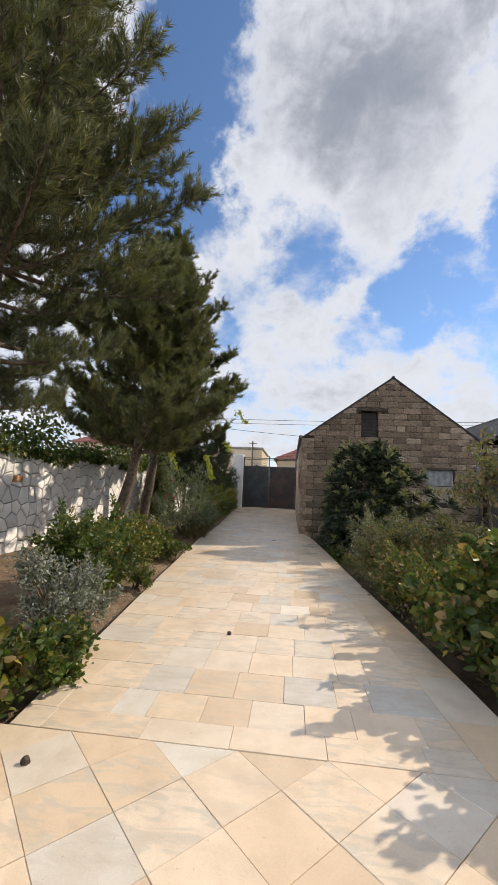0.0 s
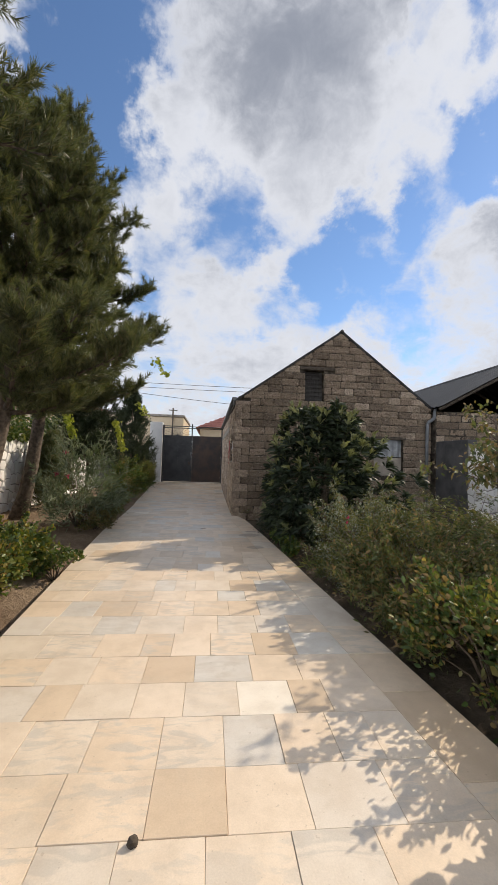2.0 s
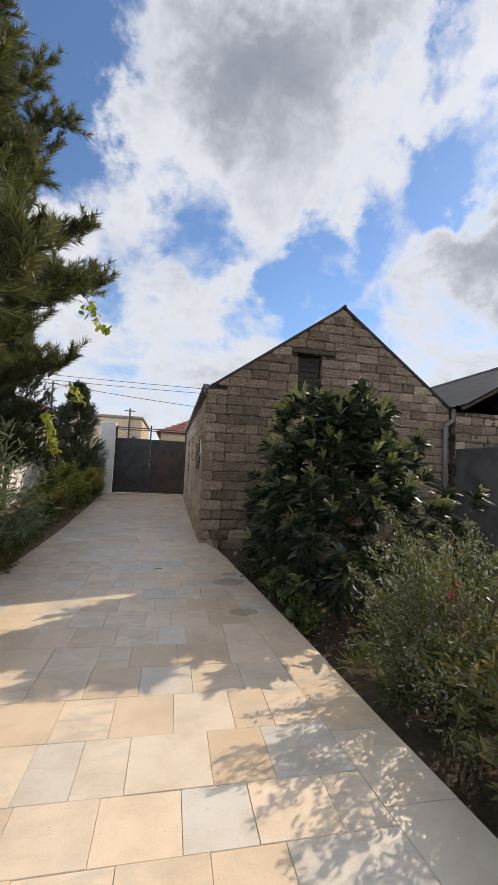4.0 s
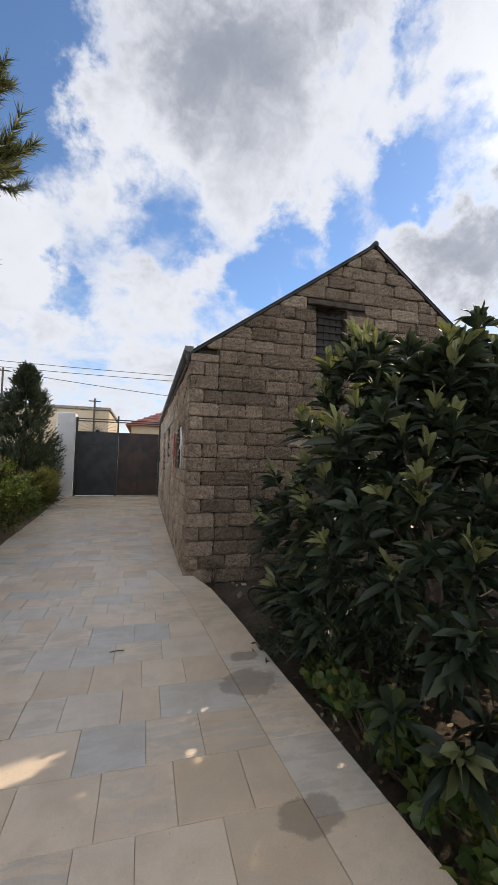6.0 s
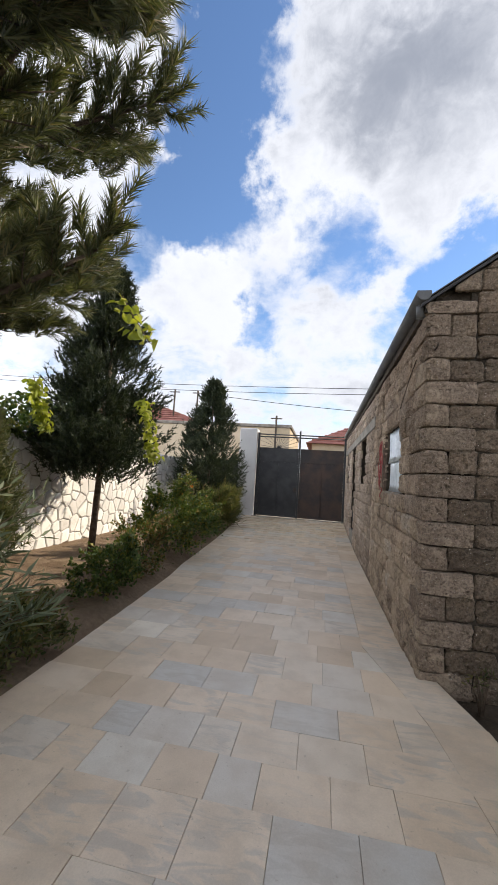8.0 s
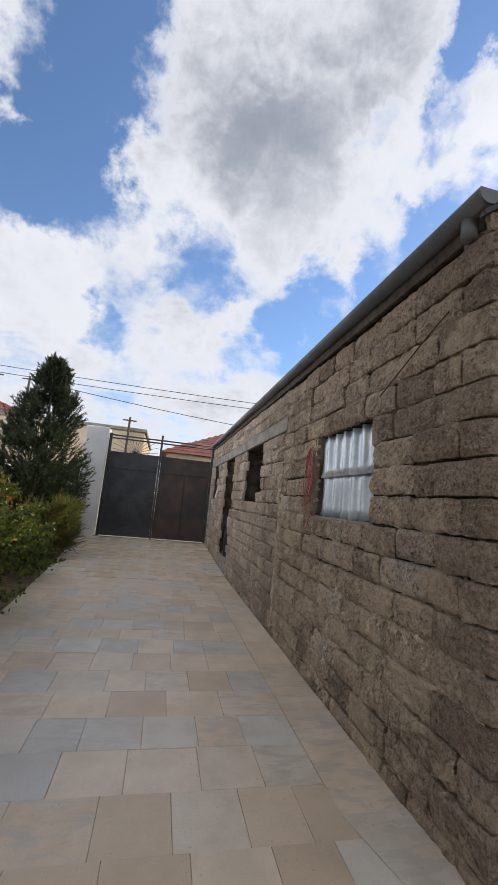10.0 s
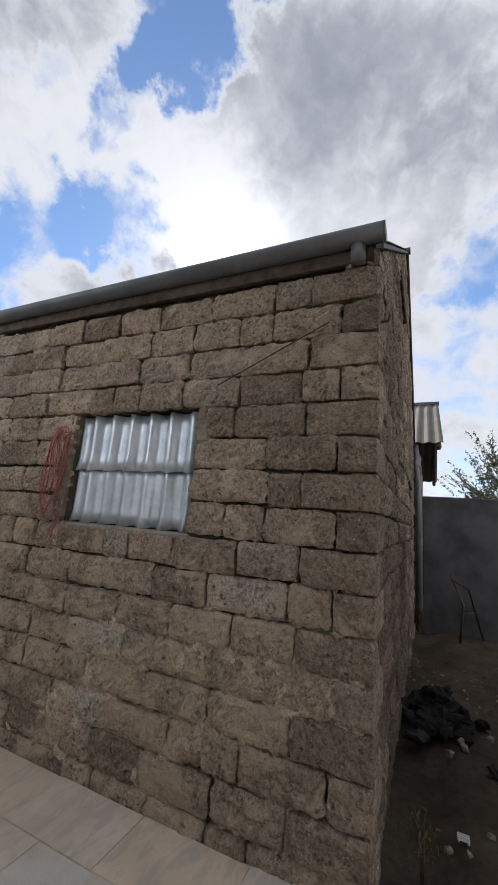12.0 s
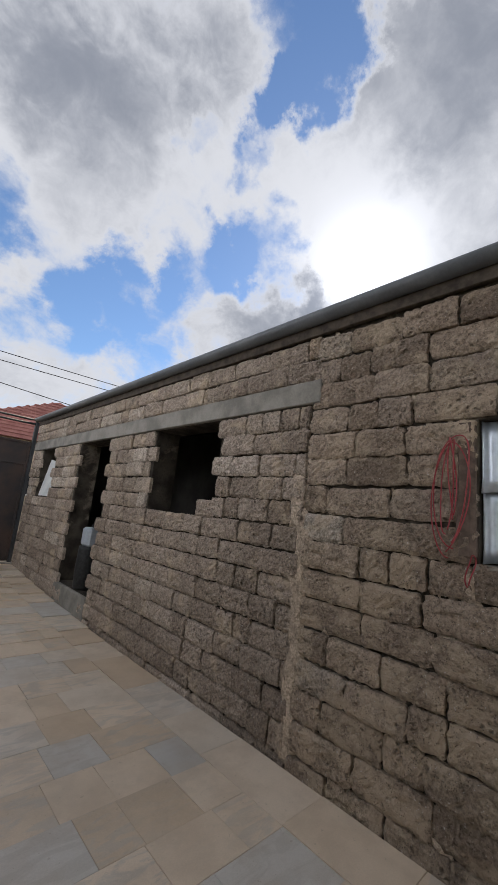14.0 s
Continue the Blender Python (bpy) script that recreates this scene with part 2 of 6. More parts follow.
SMEARED = material("tan_smeared_mortar", smear_shader)
PLASTER = plain("cement_plaster", (0.22, 0.195, 0.16), (0.34, 0.30, 0.25), 3.0, 0.9, 0.5)
CONCRETE = plain("concrete_band", (0.20, 0.185, 0.16), (0.32, 0.295, 0.255), 5.0, 0.9, 0.4)
# cement darkened towards black to carry the shade on the shed return wall
SHED_PLASTER = plain("shaded_grey_cement", (0.055, 0.055, 0.058), (0.105, 0.103, 0.102), 2.2, 0.92, 0.4)
WHITE_PAINT = plain("white_wall_paint", (0.68, 0.68, 0.68), (0.80, 0.80, 0.79), 1.2, 0.8, 0.15)
STONE_JOINT = plain("grey_pointing", (0.20, 0.19, 0.18), (0.36, 0.34, 0.32), 6.0, 0.95, 0.7)
TIMBER = plain("dark_weathered_timber", (0.045, 0.035, 0.028), (0.10, 0.08, 0.06), 12.0, 0.9, 0.5)
BLACK_RUBBER = plain("black_rubber", (0.012, 0.012, 0.012), (0.03, 0.03, 0.03), 20.0, 0.6, 0.2)
SCRAP = plain("dusty_black_scrap", (0.010, 0.010, 0.011), (0.035, 0.033, 0.032), 14.0, 0.9, 0.6)
BARK = plain("grey_brown_bark", (0.075, 0.058, 0.045), (0.17, 0.135, 0.105), 14.0, 0.95, 1.0, 0.0, 0.03)
TWIG = plain("thin_twig", (0.09, 0.065, 0.045), (0.16, 0.12, 0.085), 20.0, 0.9, 0.3)
STEEL = plain("dark_painted_steel", (0.030, 0.033, 0.037), (0.052, 0.054, 0.058), 2.5, 0.5, 0.12, 0.0, 0.004)
STEEL_RUST = plain("rusty_painted_steel", (0.034, 0.032, 0.033), (0.075, 0.048, 0.038), 2.0, 0.6, 0.15, 0.0, 0.004)
GUTTER = plain("grey_plastic_gutter", (0.11, 0.118, 0.125), (0.16, 0.168, 0.175), 3.0, 0.38, 0.05)
ROOFING = plain("dark_roof_sheet", (0.035, 0.036, 0.038), (0.065, 0.064, 0.064), 2.0, 0.6, 0.1)
GALVANISED = plain("galvanised_sheet", (0.56, 0.615, 0.68), (0.74, 0.79, 0.84), 4.0, 0.34, 0.08, 0.55, 0.004, 25.0, 0.5)
DULL_SHEET = plain("weathered_zinc_sheet", (0.20, 0.21, 0.22), (0.34, 0.35, 0.36), 5.0, 0.55, 0.1, 0.2)
RED_PIPE = plain("red_plastic", (0.34, 0.04, 0.05), (0.45, 0.09, 0.09), 9.0, 0.5, 0.1)
CLOTH = plain("white_sheet", (0.60, 0.61, 0.60), (0.74, 0.74, 0.72), 4.0, 0.9, 0.2)
RED_TILE = plain("red_roof_tile", (0.25, 0.10, 0.085), (0.33, 0.15, 0.125), 3.0, 0.75, 0.3)
CREAM_RENDER = plain("cream_render", (0.52, 0.43, 0.30), (0.62, 0.53, 0.39), 1.0, 0.9, 0.2)
# interior shade put into the colour, so the openings read black
INSIDE = plain("unlit_inside", (0.035, 0.032, 0.03), (0.065, 0.06, 0.055), 2.0, 0.95, 0.3)
WIRE = plain("black_cable", (0.012, 0.012, 0.013), (0.02, 0.02, 0.022), 9.0, 0.6, 0.05)
GLASS_DARK = plain("dark_window_pane", (0.02, 0.025, 0.03), (0.035, 0.04, 0.045), 2.0, 0.12, 0.0)
GREY_PLASTIC = plain("pale_plastic", (0.35, 0.38, 0.42), (0.45, 0.48, 0.52), 6.0, 0.5, 0.1)


def slab_material(name, per_island):
    def build(n):
        p = place(n)
        r = island(n) if per_island else chance(n)
        base = n.ramp(r, [(0.0, (0.60, 0.465, 0.325)), (0.22, (0.71, 0.57, 0.42)), (0.52, (0.75, 0.615, 0.47)), (0.74, (0.70, 0.60, 0.48)), (0.87, (0.65, 0.588, 0.508)), (0.97, (0.56, 0.54, 0.50)), (1.0, (0.81, 0.735, 0.62))])
        shift = n.vmath("ADD", p, n.add("ShaderNodeCombineXYZ", {0: n.math("MULTIPLY", r, 40.0), 1: n.math("MULTIPLY", r, 17.0), 2: 0.0}).outputs[0]).outputs[0]
        veins = n.noise(n.vmath("MULTIPLY", shift, (2.2, 7.0, 1.0)).outputs[0], 1.6, 6.0, 0.6, 1.2).outputs[0]
        cloud = n.noise(shift, 4.0, 5.0, 0.6).outputs[0]
        grain = n.noise(p, 130.0, 3.0, 0.6).outputs[0]
        col = n.mix(n.math("MULTIPLY", n.smooth(veins, 0.46, 0.60), n.math("MULTIPLY", n.smooth(n.math("FRACT", n.math("MULTIPLY", r, 7.3)), 0.30, 0.85), 0.66)), base, (0.50, 0.46, 0.40))
        col = n.mix(n.math("MULTIPLY", n.smooth(cloud, 0.38, 0.68), 0.42), col, n.mix(0.6, col, (0.38, 0.27, 0.17)))
        speck = n.smooth(n.noise(p, 38.0, 2.0).outputs[0], 0.68, 0.74)
        col = n.mix(n.math("MULTIPLY", speck, 0.35), col, (0.30, 0.24, 0.17))
        edge = n.noise(p, 2.6, 6.0, 0.7).outputs[0]
        col = n.mix(n.math("MULTIPLY", n.smooth(edge, 0.5, 0.68), 0.28), col, (0.46, 0.38, 0.28))
        dirt = n.noise(p, 0.9, 5.0, 0.65).outputs[0]
        col = n.mix(n.math("MULTIPLY", n.smooth(dirt, 0.5, 0.75), 0.30), col, (0.30, 0.26, 0.21))
        # damp dark stains by the planting bed
        for x, y, size in ((1.06, 10.98, 0.30), (1.06, 9.93, 0.20), (1.12, 11.35, 0.16)):
            far = n.vmath("LENGTH", n.vmath("MULTIPLY", n.vmath("SUBTRACT", p, (x, y, 0.0)).outputs[0], (1.0, 1.3, 0.0)).outputs[0]).outputs["Value"]
            wet = n.smooth(n.math("ADD", n.math("DIVIDE", far, size), n.math("MULTIPLY", n.noise(p, 9.0, 5.0, 0.6).outputs[0], 0.9)), 1.25, 1.05)
            col = n.mix(n.math("MULTIPLY", wet, 0.55), col, (0.17, 0.13, 0.095))
        col = n.mix(0.22, col, n.ramp(grain, [(0.3, 0.55), (0.7, 1.0)]), "MULTIPLY")
        h = n.math("ADD", n.math("MULTIPLY", cloud, 0.8), n.math("MULTIPLY", grain, 0.25))
        return surface(n, col, n.math("ADD", 0.27, n.math("MULTIPLY", cloud, 0.22)), 0.0, h, 0.22, 0.008, 0.62)
    return material(name, build)


SLAB = slab_material("sandstone_slab", False)
SLAB_REST = slab_material("sandstone_slab_rest", True)
JOINT = plain("slab_joint", (0.52, 0.43, 0.33), (0.70, 0.585, 0.45), 4.0, 0.95, 0.5)


def stone_material(name, per_island):
    def build(n):
        p = place(n)
        r = island(n) if per_island else chance(n)
        col = n.ramp(r, [(0.0, (0.60, 0.59, 0.58)), (0.6, (0.74, 0.73, 0.71)), (1.0, (0.82, 0.81, 0.79))])
        wear = n.noise(p, 7.0, 6.0, 0.65).outputs[0]
        col = n.mix(n.math("MULTIPLY", n.smooth(wear, 0.55, 0.72), 0.5), col, (0.42, 0.38, 0.34))
        h = n.math("ADD", wear, n.math("MULTIPLY", n.noise(p, 40.0, 4.0).outputs[0], 0.4))
        return surface(n, col, 0.85, 0.0, h, 0.55, 0.02, 0.25)
    return material(name, build)


STONE = stone_material("white_washed_stone", False)
STONE_REST = stone_material("white_washed_stone_rest", True)


def leaf_material(name, stops, rough=0.5, through_light=0.30, spec=0.4):
    def build(n):
        r = island(n)
        col = n.ramp(r, stops)
        col = n.mix(0.5, col, n.ramp(n.noise(place(n), 3.0, 3.0).outputs[0], [(0.3, 0.55), (0.7, 1.0)]), "MULTIPLY")
        a = surface(n, col, rough, 0.0, None, 0.3, 0.01, spec)
        b = n.add("ShaderNodeBsdfTranslucent", {"Color": n.mix(1.0, col, (1.25, 1.3, 0.6), "MULTIPLY")}).outputs[0]
        return n.add("ShaderNodeMixShader", {0: through_light, 1: a, 2: b}).outputs[0]
    return material(name, build)


NEEDLE = leaf_material("pine_needle", [(0.0, (0.062, 0.078, 0.044)), (0.5, (0.118, 0.132, 0.070)), (0.85, (0.175, 0.180, 0.098)), (1.0, (0.22, 0.18, 0.11))], 0.45, 0.40)
JUNIPER = leaf_material("juniper_scale", [(0.0, (0.016, 0.026, 0.015)), (0.6, (0.034, 0.050, 0.026)), (1.0, (0.066, 0.080, 0.040))], 0.6, 0.2)
LOQUAT = leaf_material("loquat_leaf", [(0.0, (0.018, 0.028, 0.018)), (0.55, (0.030, 0.044, 0.025)), (0.9, (0.050, 0.066, 0.034)), (1.0, (0.09, 0.10, 0.045))], 0.48, 0.18, 0.35)
LOQUAT_YOUNG = leaf_material("young_loquat_leaf", [(0.0, (0.15, 0.165, 0.075)), (1.0, (0.27, 0.275, 0.13))], 0.45, 0.25, 0.4)
GREEN_LEAF = leaf_material("fresh_green_leaf", [(0.0, (0.040, 0.070, 0.022)), (0.5, (0.080, 0.125, 0.034)), (0.88, (0.14, 0.165, 0.042)), (1.0, (0.25, 0.20, 0.05))], 0.45, 0.36)
YELLOW_LEAF = leaf_material("yellowing_leaf", [(0.0, (0.08, 0.12, 0.03)), (0.5, (0.18, 0.19, 0.04)), (0.85, (0.34, 0.27, 0.05)), (1.0, (0.26, 0.13, 0.04))], 0.5)
BROWN_LEAF = leaf_material("dry_brown_leaf", [(0.0, (0.10, 0.10, 0.04)), (0.4, (0.20, 0.14, 0.06)), (0.8, (0.28, 0.19, 0.09)), (1.0, (0.13, 0.15, 0.05))], 0.7)
FINE_GREEN = leaf_material("fine_dull_leaf", [(0.0, (0.05, 0.07, 0.026)), (0.5, (0.11, 0.125, 0.045)), (0.85, (0.19, 0.175, 0.07)), (1.0, (0.19, 0.12, 0.065))], 0.55, 0.36)
GREY_LEAF = leaf_material("silver_grey_leaf", [(0.0, (0.13, 0.15, 0.125)), (0.5, (0.22, 0.24, 0.20)), (1.0, (0.34, 0.35, 0.29))], 0.6, 0.2)
OLEANDER = leaf_material("oleander_leaf", [(0.0, (0.085, 0.115, 0.070)), (0.5, (0.15, 0.185, 0.115)), (1.0, (0.25, 0.28, 0.19))], 0.5, 0.25)
VINE_YELLOW = leaf_material("lime_vine_leaf", [(0.0, (0.22, 0.27, 0.04)), (1.0, (0.42, 0.44, 0.07))], 0.5, 0.45)
PINK = leaf_material("pink_petal", [(0.0, (0.45, 0.03, 0.13)), (1.0, (0.62, 0.08, 0.22))], 0.6, 0.35)
RED = leaf_material("red_petal", [(0.0, (0.45, 0.015, 0.012)), (1.0, (0.60, 0.05, 0.03))], 0.6, 0.3)
ORANGE = leaf_material("orange_petal", [(0.0, (0.60, 0.16, 0.02)), (1.0, (0.70, 0.28, 0.04))], 0.6, 0.3)
LITTER = leaf_material("fallen_leaf", [(0.0, (0.14, 0.08, 0.04)), (0.5, (0.26, 0.17, 0.09)), (1.0, (0.40, 0.33, 0.22))], 0.8, 0.1)


# ---------- building helpers ----------
def mesh_of(name, verts, faces, mat=None, smooth=False):
    """A mesh from vertex and face arrays; faces all of one size may be a numpy array."""
    me = bpy.data.meshes.new(name)
    verts = np.asarray(verts, dtype=np.float32).reshape(-1, 3)
    if isinstance(faces, np.ndarray):
        k, m = faces.shape[1], faces.shape[0]
        me.vertices.add(len(verts))
        me.vertices.foreach_set("co", verts.ravel())
        me.loops.add(m * k)
        me.loops.foreach_set("vertex_index", faces.astype(np.int32).ravel())
        me.polygons.add(m)
        me.polygons.foreach_set("loop_start", np.arange(0, m * k, k, dtype=np.int32))
        me.update(calc_edges=True)
    else:
        me.from_pydata([tuple(map(float, v)) for v in verts], [], faces)
        me.update()
    if mat:
        me.materials.append(mat)
    if smooth:
        me.polygons.foreach_set("use_smooth", [True] * len(me.polygons))
    return me


def thing(name, label, category, group="", at=(0, 0, 0), kind=""):
    """An Empty that carries the parts of one thing."""
    ob = new(name)
    ob.location = at
    ob.empty_display_size = 0.1
    return tagged(ob, label, category, group, kind)


def part(name, me, parent=None, label="", mat=None):
    """One mesh as an object under a thing; the mesh is given in the world, or about the thing's base."""
    if isinstance(me, bmesh.types.BMesh):
        bm, me = me, bpy.data.meshes.new(name)
        bm.to_mesh(me)
        bm.free()
    if mat and not me.materials:
        me.materials.append(mat)
    ob = new(name, me)
    if parent:
        ob.parent = parent
    if label:
        ob["label"] = label
    return ob


def add_box(bm, x0, x1, y0, y1, z0, z1, bevel=0.0):
    geo = bmesh.ops.create_cube(bm, size=1.0, matrix=Matrix.LocRotScale(((x0 + x1) / 2, (y0 + y1) / 2, (z0 + z1) / 2), None, (abs(x1 - x0), abs(y1 - y0), abs(z1 - z0))))
    if bevel:
        edges = list({e for v in geo["verts"] for e in v.link_edges})
        bmesh.ops.bevel(bm, geom=edges, offset=bevel, segments=1, affect="EDGES")


def box(x0, x1, y0, y1, z0, z1, bevel=0.0):
    bm = bmesh.new()
    add_box(bm, x0, x1, y0, y1, z0, z1, bevel)
    return bm


def tube_arrays(points, radii, sides=6):
    """Verts and quads of a tube along points."""
    pts = [Vector(p) for p in points]
    vs, fs = [], []
    for i, p in enumerate(pts):
        d = (pts[min(i + 1, len(pts) - 1)] - pts[max(i - 1, 0)]).normalized()
        a = d.orthogonal().normalized() if i == 0 else (a - d * a.dot(d)).normalized()
        b = d.cross(a)
        r = radii[i] if isinstance(radii, (list, tuple)) else radii
        for k in range(sides):
            w = 2 * math.pi * k / sides
            vs.append(p + (a * math.cos(w) + b * math.sin(w)) * r)
    for i in range(len(pts) - 1):
        for k in range(sides):
            fs.append((i * sides + k, i * sides + (k + 1) % sides, (i + 1) * sides + (k + 1) % sides, (i + 1) * sides + k))
    return vs, fs


def tubes_mesh(name, tubes, mat, smooth=True):
    vs, fs = [], []
    for points, radii, sides in tubes:
        v, f = tube_arrays(points, radii, sides)
        o = len(vs)
        vs += v
        fs += [tuple(i + o for i in q) for q in f]
        n = len(points) - 1
        fs.append(tuple(o + n * sides + k for k in range(sides)))
        fs.append(tuple(o + k for k in reversed(range(sides))))
    return mesh_of(name, vs, fs, mat, smooth)


def interp(y, table):
    return float(np.interp(y, [a for a, b in table], [b for a, b in table]))


# ---------- the plan ----------
WALL_X = 0.88                 # street side of the stone house
GABLE_Y = 13.70               # its garden gable
HOUSE_X2, HOUSE_Y2 = 6.40, 24.30
RIDGE_X, RIDGE_Z, EAVE_Z = 3.74, 5.05, 3.02
GATE_Y = 24.35
LEFT_X = -4.75
EDGE_R = [(-5, 2.4), (3.328, 2.4), (3.332, 2.0), (3.9, 1.95), (4.6, 1.91), (5.9, 1.79), (8.1, 1.58), (9.3, 1.49), (11.3, 1.31), (12.3, 1.24), (13.2, 1.14), (14.2, 0.86), (30, 0.86)]
EDGE_L = [(-5, -3.4), (3.328, -3.4), (3.332, -1.05), (7.1, -1.42), (11.3, -1.79), (13.4, -1.90), (15.8, -2.05), (16.6, -2.15), (22.5, -2.60), (24.5, -2.75)]
FLOOR = [(-5, 0), (11, 0), (14.3, -0.045), (19.5, -0.07), (21.5, -0.03), (24.3, 0.09), (40, 0.09)]


def floor_z(y):
    return interp(y, FLOOR)


# ---------- ground ----------
def ground():
    rng = np.random.default_rng(3)
    xs = np.concatenate([[-400, -60, -20], np.arange(-8, 12.01, 0.25), [20, 60, 400]])
    ys = np.concatenate([[-400, -60, -15], np.arange(-6, 26.01, 0.25), [40, 90, 400]])
    vs = []
    for y in ys:
        for x in xs:
            z = -0.09 + 0.035 * noise.noise((x * 0.9, y * 0.9, 1.0)) + 0.02 * noise.noise((x * 3.1, y * 3.1, 2.0))
            if interp(y, EDGE_L) - 0.1 < x < interp(y, EDGE_R) + 0.1 or (x > 0.6 and y > 13.4):
                z = -0.16
            elif x < 0:
                z += 0.06
            vs.append((x, y, z))
    nx = len(xs)
    fs = np.array([(j * nx + i, j * nx + i + 1, (j + 1) * nx + i + 1, (j + 1) * nx + i) for j in range(len(ys) - 1) for i in range(nx - 1)])
    def build(n):
        p = place(n)
        x = n.add("ShaderNodeSeparateXYZ", {0: p}).outputs[0]
        big = n.noise(p, 1.4, 6.0, 0.65).outputs[0]
        clod = n.noise(p, 16.0, 6.0, 0.7).outputs[0]
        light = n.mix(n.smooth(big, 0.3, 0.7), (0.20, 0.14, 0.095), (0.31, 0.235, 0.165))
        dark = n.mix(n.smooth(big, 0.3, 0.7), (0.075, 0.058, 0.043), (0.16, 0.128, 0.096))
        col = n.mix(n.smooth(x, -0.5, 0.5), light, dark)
        col = n.mix(0.6, col, n.ramp(clod, [(0.25, 0.35), (0.7, 1.0)]), "MULTIPLY")
        return surface(n, col, 0.98, 0.0, n.math("ADD", big, clod), 1.0, 0.05, 0.1)
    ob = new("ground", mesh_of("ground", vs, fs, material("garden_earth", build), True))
    tagged(ob, "bare brown garden earth with clods beside the paving", "ground", kind="structure")


ground()


# ---------- paving ----------
def slab_mesh(name, quad, top, thick=0.035, mat=None):
    """A paving slab with a small worn chamfer, from its outline in plan."""
    c = sum((Vector((*q, 0)) for q in quad), Vector()) / len(quad)
    k = len(quad)
    vs = [(q[0] - c.x, q[1] - c.y, -thick) for q in quad]
    vs += [(q[0] - c.x, q[1] - c.y, -0.0025) for q in quad]
    for q in quad:
        d = (Vector((*q, 0)) - c)
        s = 1 - 0.0022 / max(d.length, 0.03)
        vs.append((d.x * s, d.y * s, 0.0))
    fs = [tuple(range(2 * k, 3 * k))]
    for i in range(k):
        j = (i + 1) % k
        fs += [(i, j, k + j, k + i), (k + i, k + j, 2 * k + j, 2 * k + i)]
    return mesh_of(name, vs, fs, mat), (c.x, c.y, top)


def clip_poly(poly, nx, ny, d):
    """The part of a polygon where nx * x + ny * y <= d."""
    out = []
    for i, a in enumerate(poly):
        b = poly[(i + 1) % len(poly)]
        fa, fb = nx * a[0] + ny * a[1] - d, nx * b[0] + ny * b[1] - d
        if fa <= 0:
            out.append(a)
        if fa * fb < 0:
            s = fa / (fa - fb)
            out.append((a[0] + s * (b[0] - a[0]), a[1] + s * (b[1] - a[1])))
    return out


def area(poly):
    return 0.5 * sum(a[0] * b[1] - b[0] * a[1] for a, b in zip(poly, poly[1:] + poly[:1]))


def paving_bed(name, y0, y1, label):
    ys = np.linspace(y0, y1, 40)
    vs, fs = [], []
    for y in ys:
        l, r, z = interp(y, EDGE_L) + 0.01, interp(y, EDGE_R) - 0.01, floor_z(y) - 0.0085
        vs += [(l, y, z), (r, y, z), (l, y, z - 0.2), (r, y, z - 0.2)]
    for i in range(len(ys) - 1):
        a, b = 4 * i, 4 * i + 4
        fs += [(a, a + 1, b + 1, b), (a, b, b + 2, a + 2), (a + 1, a + 3, b + 3, b + 1)]
    ob = new(name, mesh_of(name, vs, fs, JOINT))
    return tagged(ob, label, "paving", kind="structure")


STRIP = 0.365                 # width of the border slabs


def straight_slabs(rng):
    """Rows of slabs across the drive, with a border strip along its garden side."""
    out, y = [], 3.333
    while y < GATE_Y - 0.2:
        dep = 0.205 if y < 3.4 else float(rng.choice([0.305, 0.345, 0.345, 0.36, 0.375]))
        ym = y + dep / 2
        l, r = interp(ym, EDGE_L), interp(ym, EDGE_R)
        strip = r - STRIP
        x = l
        first = rng.uniform(0.15, 0.5)
        while x < strip - 0.01:
            w = first if x == l else float(rng.choice([0.30, 0.335, 0.345, 0.345, 0.36, 0.40, 0.23])) * (1.0 if y > 3.4 else 1.5)
            x2 = x + w
            if x2 > strip - 0.18:
                x2 = strip
            g = 0.0009
            q = [(x + g, y + g), (x2 - g, y + g), (x2 - g, y + dep - g), (x + g, y + dep - g)]
            sl = (interp(y + dep, EDGE_L) - interp(y, EDGE_L)) / dep
            sr = (interp(y + dep, EDGE_R) - interp(y, EDGE_R)) / dep
            if x == l:
                q[0], q[3] = (interp(y, EDGE_L), y + g), (interp(y + dep, EDGE_L), y + dep - g)
            if x2 == strip:
                q[1], q[2] = (interp(y, EDGE_R) - STRIP - g, y + g), (interp(y + dep, EDGE_R) - STRIP - g, y + dep - g)
            out.append((q, ym))
            x = x2
        y += dep
    y = 3.333
    while y < GATE_Y - 0.3:
        dep = float(rng.choice([0.5, 0.6, 0.72]))
        g = 0.0014
        a, b = interp(y, EDGE_R), interp(y + dep, EDGE_R)
        out.append(([(a - STRIP + g, y + g), (a, y + g), (b, y + dep - g), (b - STRIP + g, y + dep - g)], y + dep / 2))
        y += dep
    return out


def lay(slabs, parent, inside, rng, rest_label):
    rest_v, rest_f = [], []
    count = 0
    for q, ym in slabs:
        near = inside(q) and count < 300
        top = floor_z(ym) + float(rng.uniform(-0.0025, 0.0025))
        me, at = slab_mesh("slab", q, top, 0.035, SLAB if near else None)
        if near:
            ob = part("slab", me, parent)
            ob.location = at
            ob.rotation_euler = (float(rng.normal(0, 0.002)), float(rng.normal(0, 0.002)), 0)
            count += 1
        else:
            o = len(rest_v)
            rest_v += [tuple(v.co + Vector(at)) for v in me.vertices]
            rest_f += [tuple(i + o for i in p.vertices) for p in me.polygons]
            bpy.data.meshes.remove(me)
    if rest_v:
        ob = part("slab_rest", mesh_of("slab_rest", rest_v, rest_f, SLAB_REST), parent, rest_label)
        ob["kind"] = "stuff"


